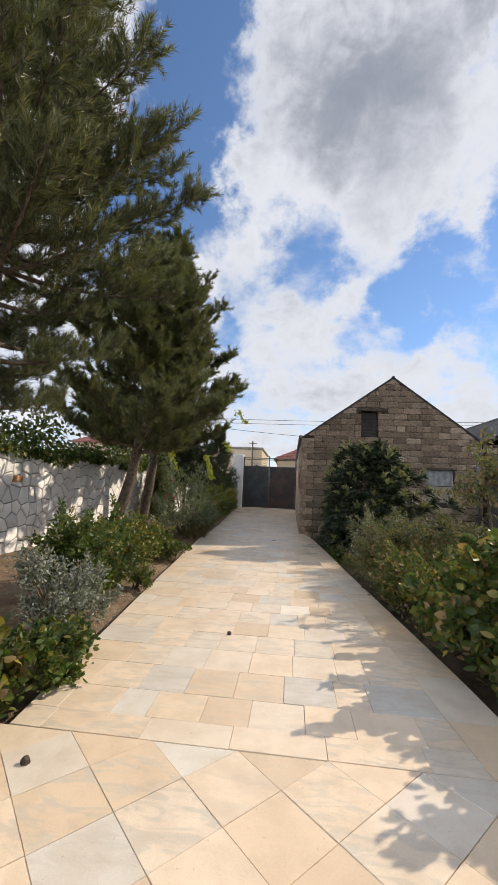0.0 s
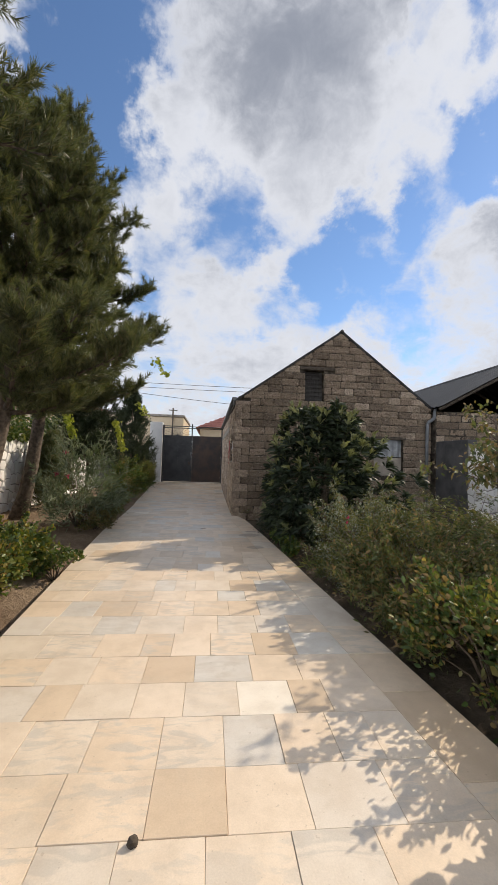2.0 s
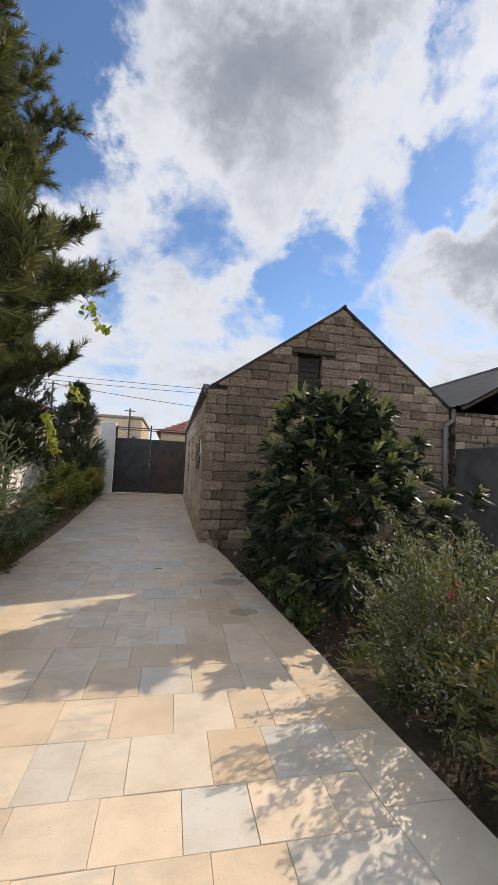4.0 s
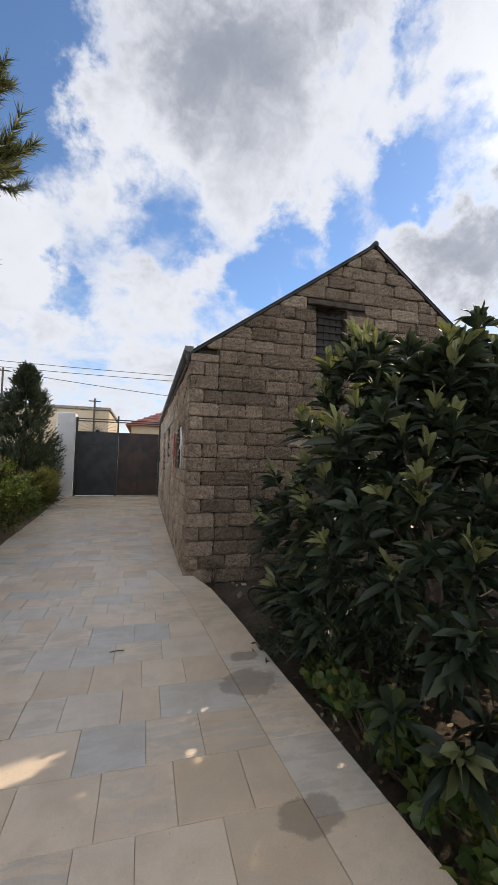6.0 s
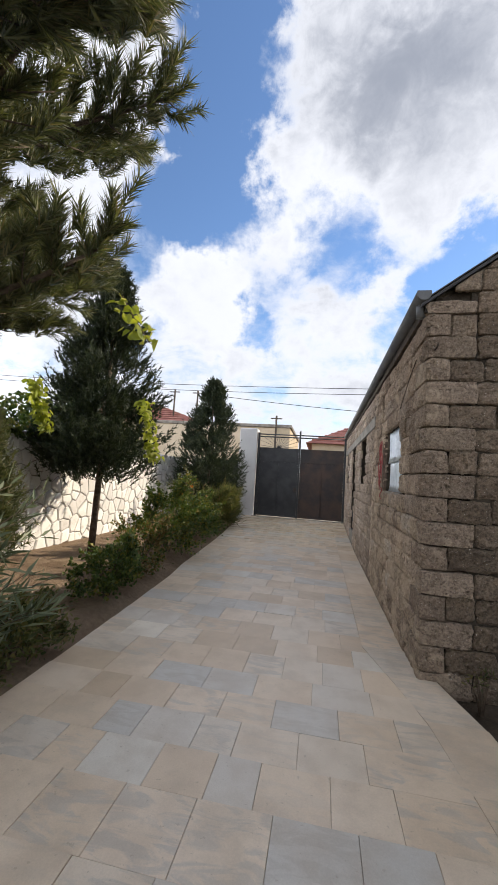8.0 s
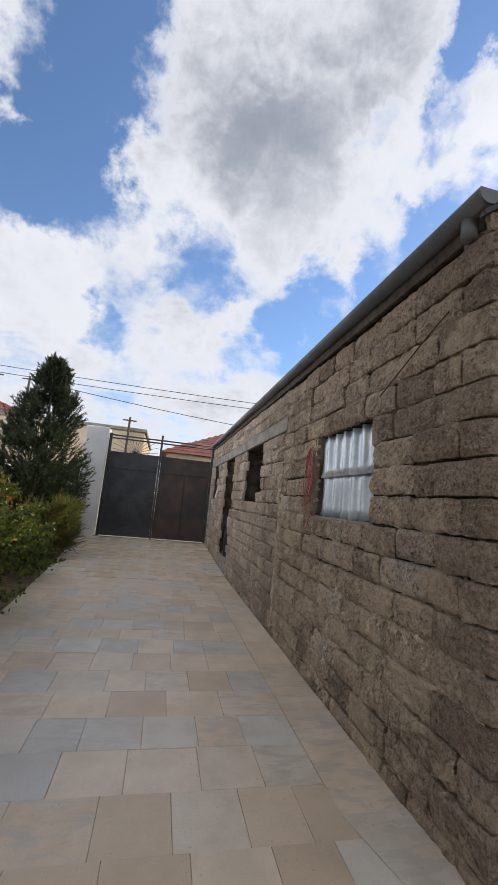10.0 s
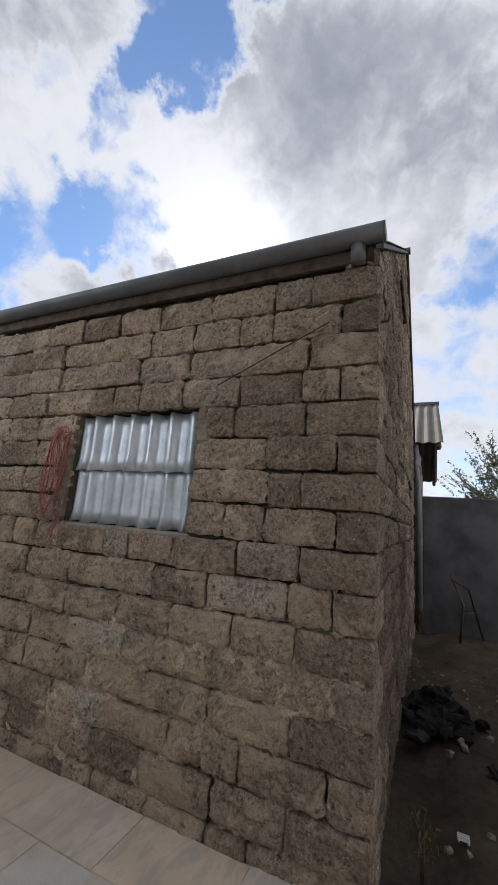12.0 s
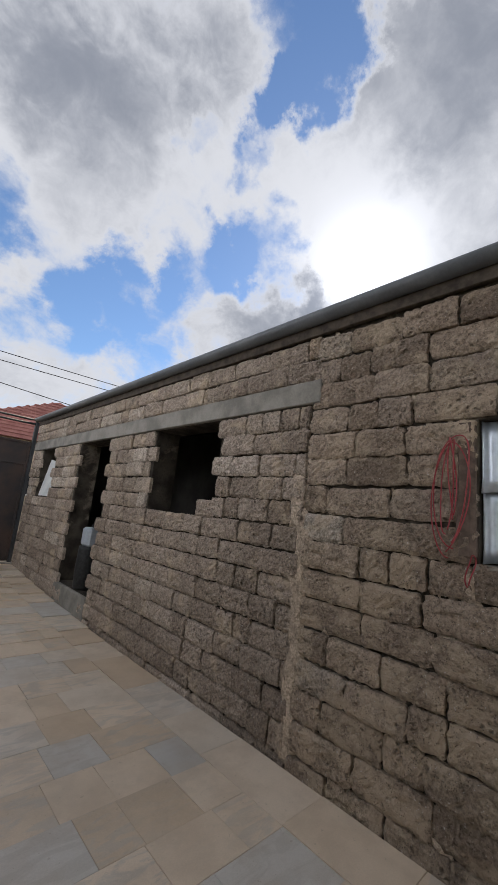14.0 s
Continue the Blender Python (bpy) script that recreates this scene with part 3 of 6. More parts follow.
def paving():
    rng = np.random.default_rng(11)
    drive = paving_bed("driveway", 3.335, GATE_Y + 0.5, "sandstone slab driveway between the planting beds")
    lay(straight_slabs(rng), drive, lambda q: 3.2 < q[0][1] < 16.4, rng, "sandstone slabs near the gate")
    court = paving_bed("courtyard_paving", -4.5, 3.33, "diagonally laid cream sandstone courtyard slabs")
    side, slabs = 0.343, []
    h = side / math.sqrt(2)
    for i in range(-9, 11):
        for j in range(0, 33):
            cx = 0.0625 + 2 * h * i + (h if j % 2 else 0)
            cy = 3.33 - h * j
            g = 0.002
            q = [(cx, cy - h + g), (cx + h - g, cy), (cx, cy + h - g), (cx - h + g, cy)]
            q = clip_poly(q, 0, 1, 3.327)
            q = clip_poly(q, 1, 0, 2.385)
            q = clip_poly(q, -1, 0, 3.38)
            q = clip_poly(q, 0, -1, 4.4)
            if len(q) > 2 and area(q) > 0.004:
                slabs.append((q, cy))
    lay(slabs, court, lambda q: q[0][1] > 0.9 and abs(q[0][0]) < 2.6, rng, "sandstone slabs behind")


# ---------- the stone house ----------
SIDE_HOLES = [(14.77, 15.80, 1.385, 2.16), (18.02, 19.25, 1.45, 2.395), (20.48, 21.65, 0.24, 2.395), (22.85, 23.70, 1.49, 2.395)]
GABLE_HOLES = [(2.755, 3.285, 3.12, 3.96), (4.75, 5.59, 1.13, 2.14)]


def roof_z(x):
    return EAVE_Z + (RIDGE_Z - EAVE_Z) * (1 - abs(x - RIDGE_X) / (RIDGE_X - WALL_X if x < RIDGE_X else HOUSE_X2 - RIDGE_X))


def wall_core(u0, u1, bottom, top_at, holes, put, cuts=()):
    """A wall as solid strips between its openings. put(u, d, z): the place of a point, d from 0 (face) to 1 (back)."""
    us = sorted({u0, u1, *cuts, *(a for h in holes for a in h[:2])})
    vs, fs = [], []
    for a, b in zip(us, us[1:]):
        gaps = sorted((h[2], h[3]) for h in holes if h[0] <= a + 1e-6 and h[1] >= b - 1e-6)
        lows = [bottom] + [g[1] for g in gaps]
        highs = [(g[0], g[0]) for g in gaps] + [(top_at(a), top_at(b))]
        for lo, (ha, hb) in zip(lows, highs):
            o = len(vs)
            for d in (0, 1):
                vs += [put(a, d, lo), put(b, d, lo), put(b, d, hb), put(a, d, ha)]
            fs += [tuple(o + i for i in f) for f in ((0, 1, 2, 3), (7, 6, 5, 4), (0, 4, 5, 1), (1, 5, 6, 2), (2, 6, 7, 3), (3, 7, 4, 0))]
    me = mesh_of("wall", vs, fs, MORTAR)
    bm = bmesh.new()
    bm.from_mesh(me)
    bmesh.ops.recalc_face_normals(bm, faces=bm.faces)
    bm.to_mesh(me)
    bm.free()
    return me


def rough_block(rng, nu=12, nz=7, bulge=0.011):
    """A unit block, 1 x 1 on its face (u, z) with an uneven face; d is the depth, out of the wall."""
    vs, fs = [], []
    seed = float(rng.uniform(0, 50))
    for j in range(nz + 1):
        for i in range(nu + 1):
            u, z = i / nu - 0.5, j / nz - 0.5
            edge = i in (0, nu) or j in (0, nz)
            d = bulge * noise.noise((u * 3 + seed, z * 2, seed)) + 0.9 * bulge * noise.noise((u * 11, z * 6 + seed, seed)) + 0.30 * bulge * float(rng.normal())
            if edge:
                d = -0.013 + 0.8 * d
                if i in (0, nu):
                    u += 0.035 * noise.noise((z * 5, seed, u * 3)) + 0.009 * float(rng.normal())
                if j in (0, nz):
                    z += 0.050 * noise.noise((u * 6, seed, z * 3)) + 0.014 * float(rng.normal())
                if i in (0, nu) and j in (0, nz):
                    u, z, d = u * 0.97, z * 0.94, d - 0.006
            vs.append((u, -d, z))
    for j in range(nz):
        for i in range(nu):
            a = j * (nu + 1) + i
            fs.append((a, a + 1, a + nu + 2, a + nu + 1))
    ring = [i for i in range(nu + 1)] + [j * (nu + 1) + nu for j in range(1, nz + 1)] + [nz * (nu + 1) + i for i in range(nu - 1, -1, -1)] + [j * (nu + 1) for j in range(nz - 1, 0, -1)]
    back = len(vs)
    for i in ring:
        vs.append((vs[i][0], 0.05, vs[i][2]))
    m = len(ring)
    for k in range(m):
        fs.append((ring[k], back + k, back + (k + 1) % m, ring[(k + 1) % m]))
    return vs, fs


def quoin_block(rng, w, l, h):
    """A corner stone with rough faces: w along x, l along y."""
    bm = box(0, w, 0, l, 0, h)
    bmesh.ops.subdivide_edges(bm, edges=bm.edges[:], cuts=4, use_grid_fill=True)
    off = Vector((float(rng.uniform(0, 50)), 0, 0))
    mid = Vector((w / 2, l / 2, h / 2))
    for v in bm.verts:
        on = sum((abs(v.co.x) < 1e-4 or abs(v.co.x - w) < 1e-4, abs(v.co.y) < 1e-4 or abs(v.co.y - l) < 1e-4, abs(v.co.z) < 1e-4 or abs(v.co.z - h) < 1e-4))
        out = (v.co - mid).normalized()
        v.co += out * (0.014 * noise.noise(v.co * 9 + off) + 0.004 * float(rng.normal()) - (0, 0, 0.009, 0.018)[on])
    return bm


def block_courses(rng, u0, u1, z0, z1, h, lengths, holes, top_at=None, joint=0.013, bond=None):
    """Outlines (ua, ub, za, zb) of the blocks of a wall, course by course."""
    out, z, row = [], z0, 0
    while z < z1 - 0.04:
        zb = min(z + h, z1)
        lo, hi = u0, u1
        if top_at:
            us = np.linspace(u0, u1, 200)
            ok = [u for u in us if top_at(u) > z + 0.03]
            if not ok:
                break
            lo, hi = ok[0], ok[-1]
        if bond:
            lo = max(lo, u0 + bond[row % 2])
        spans = [(lo, hi)]
        for a, b, c, d in holes:
            if min(zb, d) - max(z, c) > 0.06:
                nxt = []
                for s, e in spans:
                    jag = (0.045 if row % 2 else -0.055) * float(rng.uniform(0.4, 1.5)) if a > 17 else 0
                    if a > s and b < e:
                        nxt += [(s, a + jag), (b + jag, e)]
                    elif a <= s < b < e:
                        nxt.append((b, e))
                    elif s < a < e <= b:
                        nxt.append((s, a))
                    elif not (a <= s and b >= e):
                        nxt.append((s, e))
                spans = nxt
        for s, e in spans:
            u = s
            first = True
            while u < e - 0.02:
                w = float(rng.choice(lengths)) * float(rng.uniform(0.86, 1.14))
                if first and row % 2 and not bond:
                    w *= 0.5
                if e - (u + w) < 0.14:
                    w = e - u
                first = False
                out.append((u + joint / 2, u + w - joint / 2, z + joint / 2, zb - joint / 2))
                u += w
        z += h
        row += 1
    return out


def lay_blocks(rng, blocks, parent, mat_of, rest_mat, turn, put, keep, proud, rest_label, name="block", cap=None):
    shapes = {}
    rest_v, rest_f = [], []
    count = 0
    variants = [rough_block(rng) for _ in range(10)]
    for ua, ub, za, zb in blocks:
        vs, fs = variants[int(rng.integers(0, 10))]
        out = proud + float(rng.uniform(-0.012, 0.014))
        dz = float(rng.uniform(-0.006, 0.006))
        za, zb = za + dz, zb + dz + float(rng.uniform(-0.004, 0.004))
        m = Matrix.Translation(put((ua + ub) / 2, out, (za + zb) / 2)) @ turn @ pose(0, 0, 0, float(rng.normal(0, 0.5)), float(rng.normal(0, 0.35)), float(rng.normal(0, 0.5))) @ Matrix.Diagonal((ub - ua, 1.0, zb - za, 1))
        mat = mat_of((ua + ub) / 2, (za + zb) / 2)
        if cap and min(cap(ua), cap(ub)) < zb + 0.03:
            # cut to the slope of the roof
            cut = [m @ Vector(v) for v in vs]
            part(name, mesh_of(name, [(v.x, v.y, min(v.z, cap(v.x) - 0.012)) for v in cut], fs, mat), parent)
            count += 1
        elif keep(ua, ub, za, zb) and count < 300:
            key = (id(vs), mat.name)
            if key not in shapes:
                shapes[key] = mesh_of(name, vs, fs, mat)
            ob = part(name, shapes[key], parent)
            ob.matrix_world = m
            count += 1
        else:
            o = len(rest_v)
            rest_v += [tuple(m @ Vector(v)) for v in vs]
            rest_f += [tuple(i + o for i in f) for f in fs]
    if rest_v:
        ob = part(name + "_rest", mesh_of(name, rest_v, rest_f, rest_mat), parent, rest_label)
        ob["kind"] = "stuff"


def wall_things():
    """The cores of the house walls, its roof and inner floor."""
    side = new("wall_side", wall_core(GABLE_Y + 0.12, HOUSE_Y2, -0.25, lambda u: EAVE_Z - 0.02, SIDE_HOLES, lambda u, d, z: (WALL_X + 0.034 + 0.31 * d, u, z)))
    tagged(side, "rough brown limestone block wall beside the drive", "wall", kind="structure")
    gable = new("wall_gable", wall_core(WALL_X + 0.35, HOUSE_X2, -0.25, roof_z, GABLE_HOLES, lambda u, d, z: (u, GABLE_Y + 0.034 + 0.31 * d, z), (RIDGE_X,)))
    tagged(gable, "weathered limestone block gable wall facing the garden", "wall", kind="structure")
    # a corner pier joins the two faces
    bm = box(WALL_X + 0.08, WALL_X + 0.352, GABLE_Y + 0.08, GABLE_Y + 0.35, -0.25, EAVE_Z + 0.15)
    part("corner_core", bm, gable, "", MORTAR)
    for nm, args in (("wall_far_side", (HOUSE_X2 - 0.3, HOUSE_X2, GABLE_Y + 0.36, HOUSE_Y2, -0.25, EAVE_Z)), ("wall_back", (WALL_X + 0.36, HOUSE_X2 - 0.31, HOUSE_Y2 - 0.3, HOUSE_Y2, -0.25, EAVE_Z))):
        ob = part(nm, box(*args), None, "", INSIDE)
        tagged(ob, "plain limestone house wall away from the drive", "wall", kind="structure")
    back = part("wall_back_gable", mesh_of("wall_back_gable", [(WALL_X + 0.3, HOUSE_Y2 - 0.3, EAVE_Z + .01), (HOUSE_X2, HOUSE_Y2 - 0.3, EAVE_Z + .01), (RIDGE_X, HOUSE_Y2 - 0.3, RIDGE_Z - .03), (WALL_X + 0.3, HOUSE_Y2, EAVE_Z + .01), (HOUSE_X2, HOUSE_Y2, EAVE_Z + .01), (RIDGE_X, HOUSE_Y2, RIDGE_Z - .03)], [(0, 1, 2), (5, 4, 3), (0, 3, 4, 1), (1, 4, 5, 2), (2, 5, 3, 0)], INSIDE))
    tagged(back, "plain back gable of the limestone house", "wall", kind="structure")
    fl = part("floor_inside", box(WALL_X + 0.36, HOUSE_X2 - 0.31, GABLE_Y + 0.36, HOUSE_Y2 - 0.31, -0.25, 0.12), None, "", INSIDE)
    tagged(fl, "shade-dark bare floor inside the stone house", "floor", kind="structure")
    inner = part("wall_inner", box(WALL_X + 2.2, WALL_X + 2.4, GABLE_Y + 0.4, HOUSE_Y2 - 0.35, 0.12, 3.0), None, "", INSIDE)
    tagged(inner, "bare inner wall seen through the openings", "wall", kind="structure")


def ribbed_sheet(a, b, c, thick, pitch, depth, mat, name):
    """A corrugated sheet: from a along b (across the ribs), c (along the ribs); vectors."""
    a, b, c = Vector(a), Vector(b), Vector(c)
    nrm = b.cross(c).normalized()
    n = max(4, int(b.length / pitch * 6))
    vs, fs = [], []
    for k, off in enumerate((0, -thick)):
        for i in range(n + 1):
            h = depth * 0.5 * math.sin(2 * math.pi * (b.length * i / n) / pitch) + off
            p = a + b * (i / n) + nrm * h
            vs += [p, p + c]
    m = 2 * (n + 1)
    for i in range(n):
        q = 2 * i
        fs += [(q, q + 2, q + 3, q + 1), (m + q, m + q + 1, m + q + 3, m + q + 2), (q, m + q, m + q + 2, q + 2), (q + 1, q + 3, m + q + 3, m + q + 1)]
    fs += [(0, 1, m + 1, m), (m - 2, 2 * m - 2, 2 * m - 1, m - 1)]
    return mesh_of(name, vs, fs, mat)


def roof():
    rf = thing("roof", "dark corrugated sheet roof of the stone house", "roof", kind="structure")
    y0, y1, over = GABLE_Y - 0.045, HOUSE_Y2 + 0.1, 0.02
    for side in (-1, 1):
        xe = WALL_X if side < 0 else HOUSE_X2
        run = xe - RIDGE_X
        slope = (EAVE_Z - RIDGE_Z) / run
        x_out = xe + side * over
        z_out = EAVE_Z + slope * (x_out - xe) + 0.045
        part("sheet", ribbed_sheet((RIDGE_X, y0, RIDGE_Z + 0.045), (0, y1 - y0, 0), (x_out - RIDGE_X, 0, z_out - RIDGE_Z - 0.045), 0.006, 0.14, 0.022, ROOFING, "sheet"), rf)
        vs = []
        for y in (y0 + 0.01, y0 + 0.05):
            for x, dz in ((RIDGE_X, 0.0), (xe + side * 0.06, 0.0)):
                zz = RIDGE_Z + slope * (x - RIDGE_X)
                vs += [(x, y, zz + 0.0), (x, y, zz + 0.030)]
        part("verge_board", mesh_of("verge_board", vs, [(0, 1, 3, 2), (4, 6, 7, 5), (0, 2, 6, 4), (1, 5, 7, 3), (2, 3, 7, 6), (0, 4, 5, 1)], ROOFING), rf)
    part("ridge_cap", tubes_mesh("ridge_cap", [([(RIDGE_X, y0 - 0.02, RIDGE_Z + 0.030), (RIDGE_X, y1, RIDGE_Z + 0.030)], 0.045, 8)], ROOFING), rf)
    # gutter along the drive: half-round channel with an outlet at the garden end
    gut = thing("gutter", "grey half-round plastic gutter under the eave", "gutter")
    gx, gz, r = WALL_X - 0.045, 3.09, 0.06
    vs, fs, n = [], [], 12
    for y in (GABLE_Y - 0.035, HOUSE_Y2 + 0.1):
        for rr in (r, r - 0.006):
            for k in range(n + 1):
                w = math.pi * (0.88 + 1.24 * k / n)
                vs.append((gx + rr * math.cos(w), y, gz + rr * math.sin(w)))
    s = n + 1
    for k in range(n):
        fs += [(k, k + 1, 2 * s + k + 1, 2 * s + k), (s + k, 3 * s + k, 3 * s + k + 1, s + k + 1), (k, s + k, s + k + 1, k + 1), (2 * s + k, 2 * s + k + 1, 3 * s + k + 1, 3 * s + k)]
    fs += [(0, 2 * s, 3 * s, s), (n, s + n, 3 * s + n, 2 * s + n)]
    part("channel", mesh_of("channel", vs, fs, GUTTER, True), gut)
    cap = [(gx + r * math.cos(math.pi * (0.88 + 1.24 * k / n)), gz + r * math.sin(math.pi * (0.88 + 1.24 * k / n))) for k in range(n + 1)]
    vs = [(x, y, z) for y in (GABLE_Y - 0.047, GABLE_Y - 0.033) for x, z in cap]
    part("end_cap", mesh_of("end_cap", vs, [tuple(range(s - 1, -1, -1)), tuple(range(s, 2 * s))] + [(k, k + 1, s + k + 1, s + k) for k in range(n)], GUTTER), gut)
    part("outlet", tubes_mesh("outlet", [([(gx + 0.01, GABLE_Y + 0.10, gz - 0.05), (gx + 0.01, GABLE_Y + 0.10, gz - 0.16)], 0.042, 12)], GUTTER), gut)
    soff = thing("eave_board", "dark timber board under the eave", "board")
    part("board", box(WALL_X - 0.02, WALL_X + 0.02, GABLE_Y + 0.02, HOUSE_Y2, EAVE_Z - 0.07, EAVE_Z + 0.06, 0.004), soff, "", TIMBER)


wall_things()
roof()


# ---------- openings and fittings of the house ----------
def tile_sheet(x, y0, y1, za, zb):
    """A pressed roofing sheet stood on edge: broad flat pans between rounded ribs, a lip along its lower edge."""
    pitch, n, rows = 0.166, 96, 5
    vs, fs = [], []
    for back in (0.0, 0.003):
        for j in range(rows + 1):
            z = za + (zb - za) * j / rows
            for i in range(n + 1):
                u = abs(y0 - y1) * i / n
                c = 0.5 + 0.5 * math.cos(2 * math.pi * (u + 0.03) / pitch)
                rib = 0.056 * c ** 1.8
                lip = 0.016 * math.exp(-((z - za) / 0.022) ** 2)
                dent = 0.004 * noise.noise((u * 5, z * 4, za))
                scallop = 0.016 * (c - 0.5) * max(0.0, 1 - (z - za) / 0.1)
                vs.append((x - rib - lip + dent + back, y0 - u, z - scallop))
    w, m = n + 1, (n + 1) * (rows + 1)
    for j in range(rows):
        for i in range(n):
            a = j * w + i
            fs += [(a, a + 1, a + w + 1, a + w), (m + a, m + a + w, m + a + w + 1, m + a + 1)]
    for i in range(n):
        a, b = i, rows * w + i
        fs += [(a, m + a, m + a + 1, a + 1), (b, b + 1, m + b + 1, m + b)]
    for j in range(rows):
        a, b = j * w, j * w + n
        fs += [(a, a + w, m + a + w, m + a), (b, m + b, m + b + w, b + w)]
    return mesh_of("sheet", vs, fs, GALVANISED, True)


def openings():
    # galvanised sheets that close the near window
    shut = thing("metal_shutter", "wavy galvanised sheets nailed over the window", "shutter", at=(0, 0, 0))
    for za, zb, dx in ((1.39, 1.79, 0.0), (1.755, 2.15, -0.014)):
        part("sheet", tile_sheet(WALL_X + 0.110 + dx, 15.79, 14.785, za, zb), shut)
    # plastered sill and jamb under and beside it
    sill = part("window_plaster", box(WALL_X + 0.0, WALL_X + 0.16, 14.75, 15.82, 1.345, 1.386, 0.012), None, "", PLASTER)
    tagged(sill, "patchy cement sill under the metal shutter", "sill")
    jamb = part("cement_jamb", box(WALL_X - 0.010, WALL_X + 0.05, 14.66, 14.765, 1.93, 2.12, 0.02), None, "", PLASTER)
    tagged(jamb, "smeared cement jamb beside the shutter", "jamb")
    # loops of red cable hanging at the jamb
    red = thing("red_cable", "loops of thin red cable hanging by the window", "cable")
    for k, (y0, wid, top, low) in enumerate(((15.90, 0.075, 2.06, 1.45), (15.92, 0.045, 2.04, 1.52), (15.91, 0.02, 2.05, 1.60), (15.93, 0.085, 2.02, 1.40), (15.82, 0.025, 1.43, 1.27))):
        pts = []
        for s in np.linspace(0.0, 1.0, 40):
            s = float(s)
            a = 2 * math.pi * s
            pts.append((WALL_X - 0.035 - 0.012 * math.sin(3 * a + k), y0 + wid * math.sin(a) * (1 + 0.25 * math.sin(5 * s + k)) + 0.015 * math.sin(7 * s + 2 * k), low + (top - low) * (0.5 - 0.5 * math.cos(a * 0.93))))
        part("strand", tubes_mesh("strand", [(pts, 0.0036, 6)], RED_PIPE), red)
    patch = part("brick_jamb", box(WALL_X - 0.014, WALL_X + 0.12, 15.805, 15.90, 1.40, 2.15, 0.02), None, "", plain("faded_jamb_brick", (0.11, 0.082, 0.064), (0.215, 0.155, 0.118), 16.0, 0.95, 1.0))
    tagged(patch, "rough brown brick jamb edge of the shuttered window", "jamb")
    # concrete lintel band over the newer openings
    band = part("lintel_band", box(WALL_X - 0.012, WALL_X + 0.3, 16.85, HOUSE_Y2, 2.40, 2.585, 0.008), None, "", CONCRETE)
    tagged(band, "grey cast concrete lintel band over the openings", "lintel", kind="structure")
    plinth = part("door_plinth", box(WALL_X - 0.012, WALL_X + 0.33, 20.44, 21.70, -0.2, 0.23, 0.015), None, "", CONCRETE)
    tagged(plinth, "rough cement threshold of the open doorway", "threshold")
    # things seen in the doorway
    bucket = thing("barrel", "dark plastic barrel standing in the doorway", "barrel", at=(WALL_X + 0.17, 20.98, 0.235))
    part("drum", tubes_mesh("drum", [([(0, 0, 0), (0, 0, 0.04), (0, 0, 0.30), (0, 0, 0.55), (0, 0, 0.6)], [0.14, 0.155, 0.165, 0.155, 0.15], 20)], BLACK_RUBBER), bucket)
    can = thing("white_canister", "pale plastic canister on the barrel", "canister", at=(WALL_X + 0.17, 20.97, 0.835))
    bm = box(-0.11, 0.11, -0.14, 0.14, 0, 0.27, 0.03)
    part("body", bm, can, "", GREY_PLASTIC)
    part("cap", tubes_mesh("cap", [([(0.02, 0.06, 0.265), (0.02, 0.06, 0.31)], 0.03, 10)], BLACK_RUBBER), can)
    # white board leaning in the far window
    vs = [(WALL_X + 0.06, 23.66, 1.49), (WALL_X + 0.10, 23.0, 1.49), (WALL_X + 0.20, 23.15, 2.15), (WALL_X + 0.17, 23.62, 2.22)]
    bm = bmesh.new()
    f = bm.faces.new([bm.verts.new(v) for v in vs])
    ext = bmesh.ops.extrude_face_region(bm, geom=[f])
    bmesh.ops.translate(bm, vec=(0.02, 0, 0), verts=[g for g in ext["geom"] if isinstance(g, bmesh.types.BMVert)])
    tagged(part("white_board", bm, None, "", CLOTH), "white board leaning in an empty window", "board")
    # gable: timber lintel and louvre of the attic window, bars of the lower one
    lint = part("attic_lintel", box(2.60, 3.58, GABLE_Y - 0.03, GABLE_Y + 0.10, 3.965, 4.05, 0.01), None, "", TIMBER)
    tagged(lint, "dark timber lintel over the attic opening", "lintel")
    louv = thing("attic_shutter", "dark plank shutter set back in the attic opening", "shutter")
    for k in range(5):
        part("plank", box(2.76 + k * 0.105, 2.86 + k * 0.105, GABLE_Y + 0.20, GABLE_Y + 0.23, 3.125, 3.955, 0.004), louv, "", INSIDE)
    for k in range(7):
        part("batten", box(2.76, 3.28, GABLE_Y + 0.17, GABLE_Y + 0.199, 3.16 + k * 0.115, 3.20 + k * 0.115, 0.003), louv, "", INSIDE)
    gwin = thing("gable_window", "boarded garden window with white bars and lintel", "window")
    part("sheet", ribbed_sheet((5.59, GABLE_Y + 0.14, 1.66), (-0.84, 0, 0), (0, 0, 0.48), 0.004, 0.17, 0.03, DULL_SHEET, "sheet"), gwin)
    part("board", box(4.76, 5.58, GABLE_Y + 0.10, GABLE_Y + 0.13, 1.14, 1.64, 0.004), gwin, "grey board below the sheet", PLASTER)
    part("lintel", box(4.68, 5.66, GABLE_Y - 0.02, GABLE_Y + 0.08, 2.145, 2.22, 0.008), gwin, "", TIMBER)
    pipe = thing("downpipe", "grey downpipe at the corner of the gable", "downpipe")
    part("pipe", tubes_mesh("pipe", [([(6.25, GABLE_Y - 0.06, 2.62), (6.22, GABLE_Y - 0.09, 2.3), (6.22, GABLE_Y - 0.09, 0.25)], 0.045, 10)], GUTTER), pipe)
    part("elbow", tubes_mesh("elbow", [([(6.48, GABLE_Y - 0.05, 3.05), (6.44, GABLE_Y - 0.06, 2.78), (6.27, GABLE_Y - 0.06, 2.66), (6.25, GABLE_Y - 0.06, 2.60)], 0.047, 10)], GUTTER), pipe)
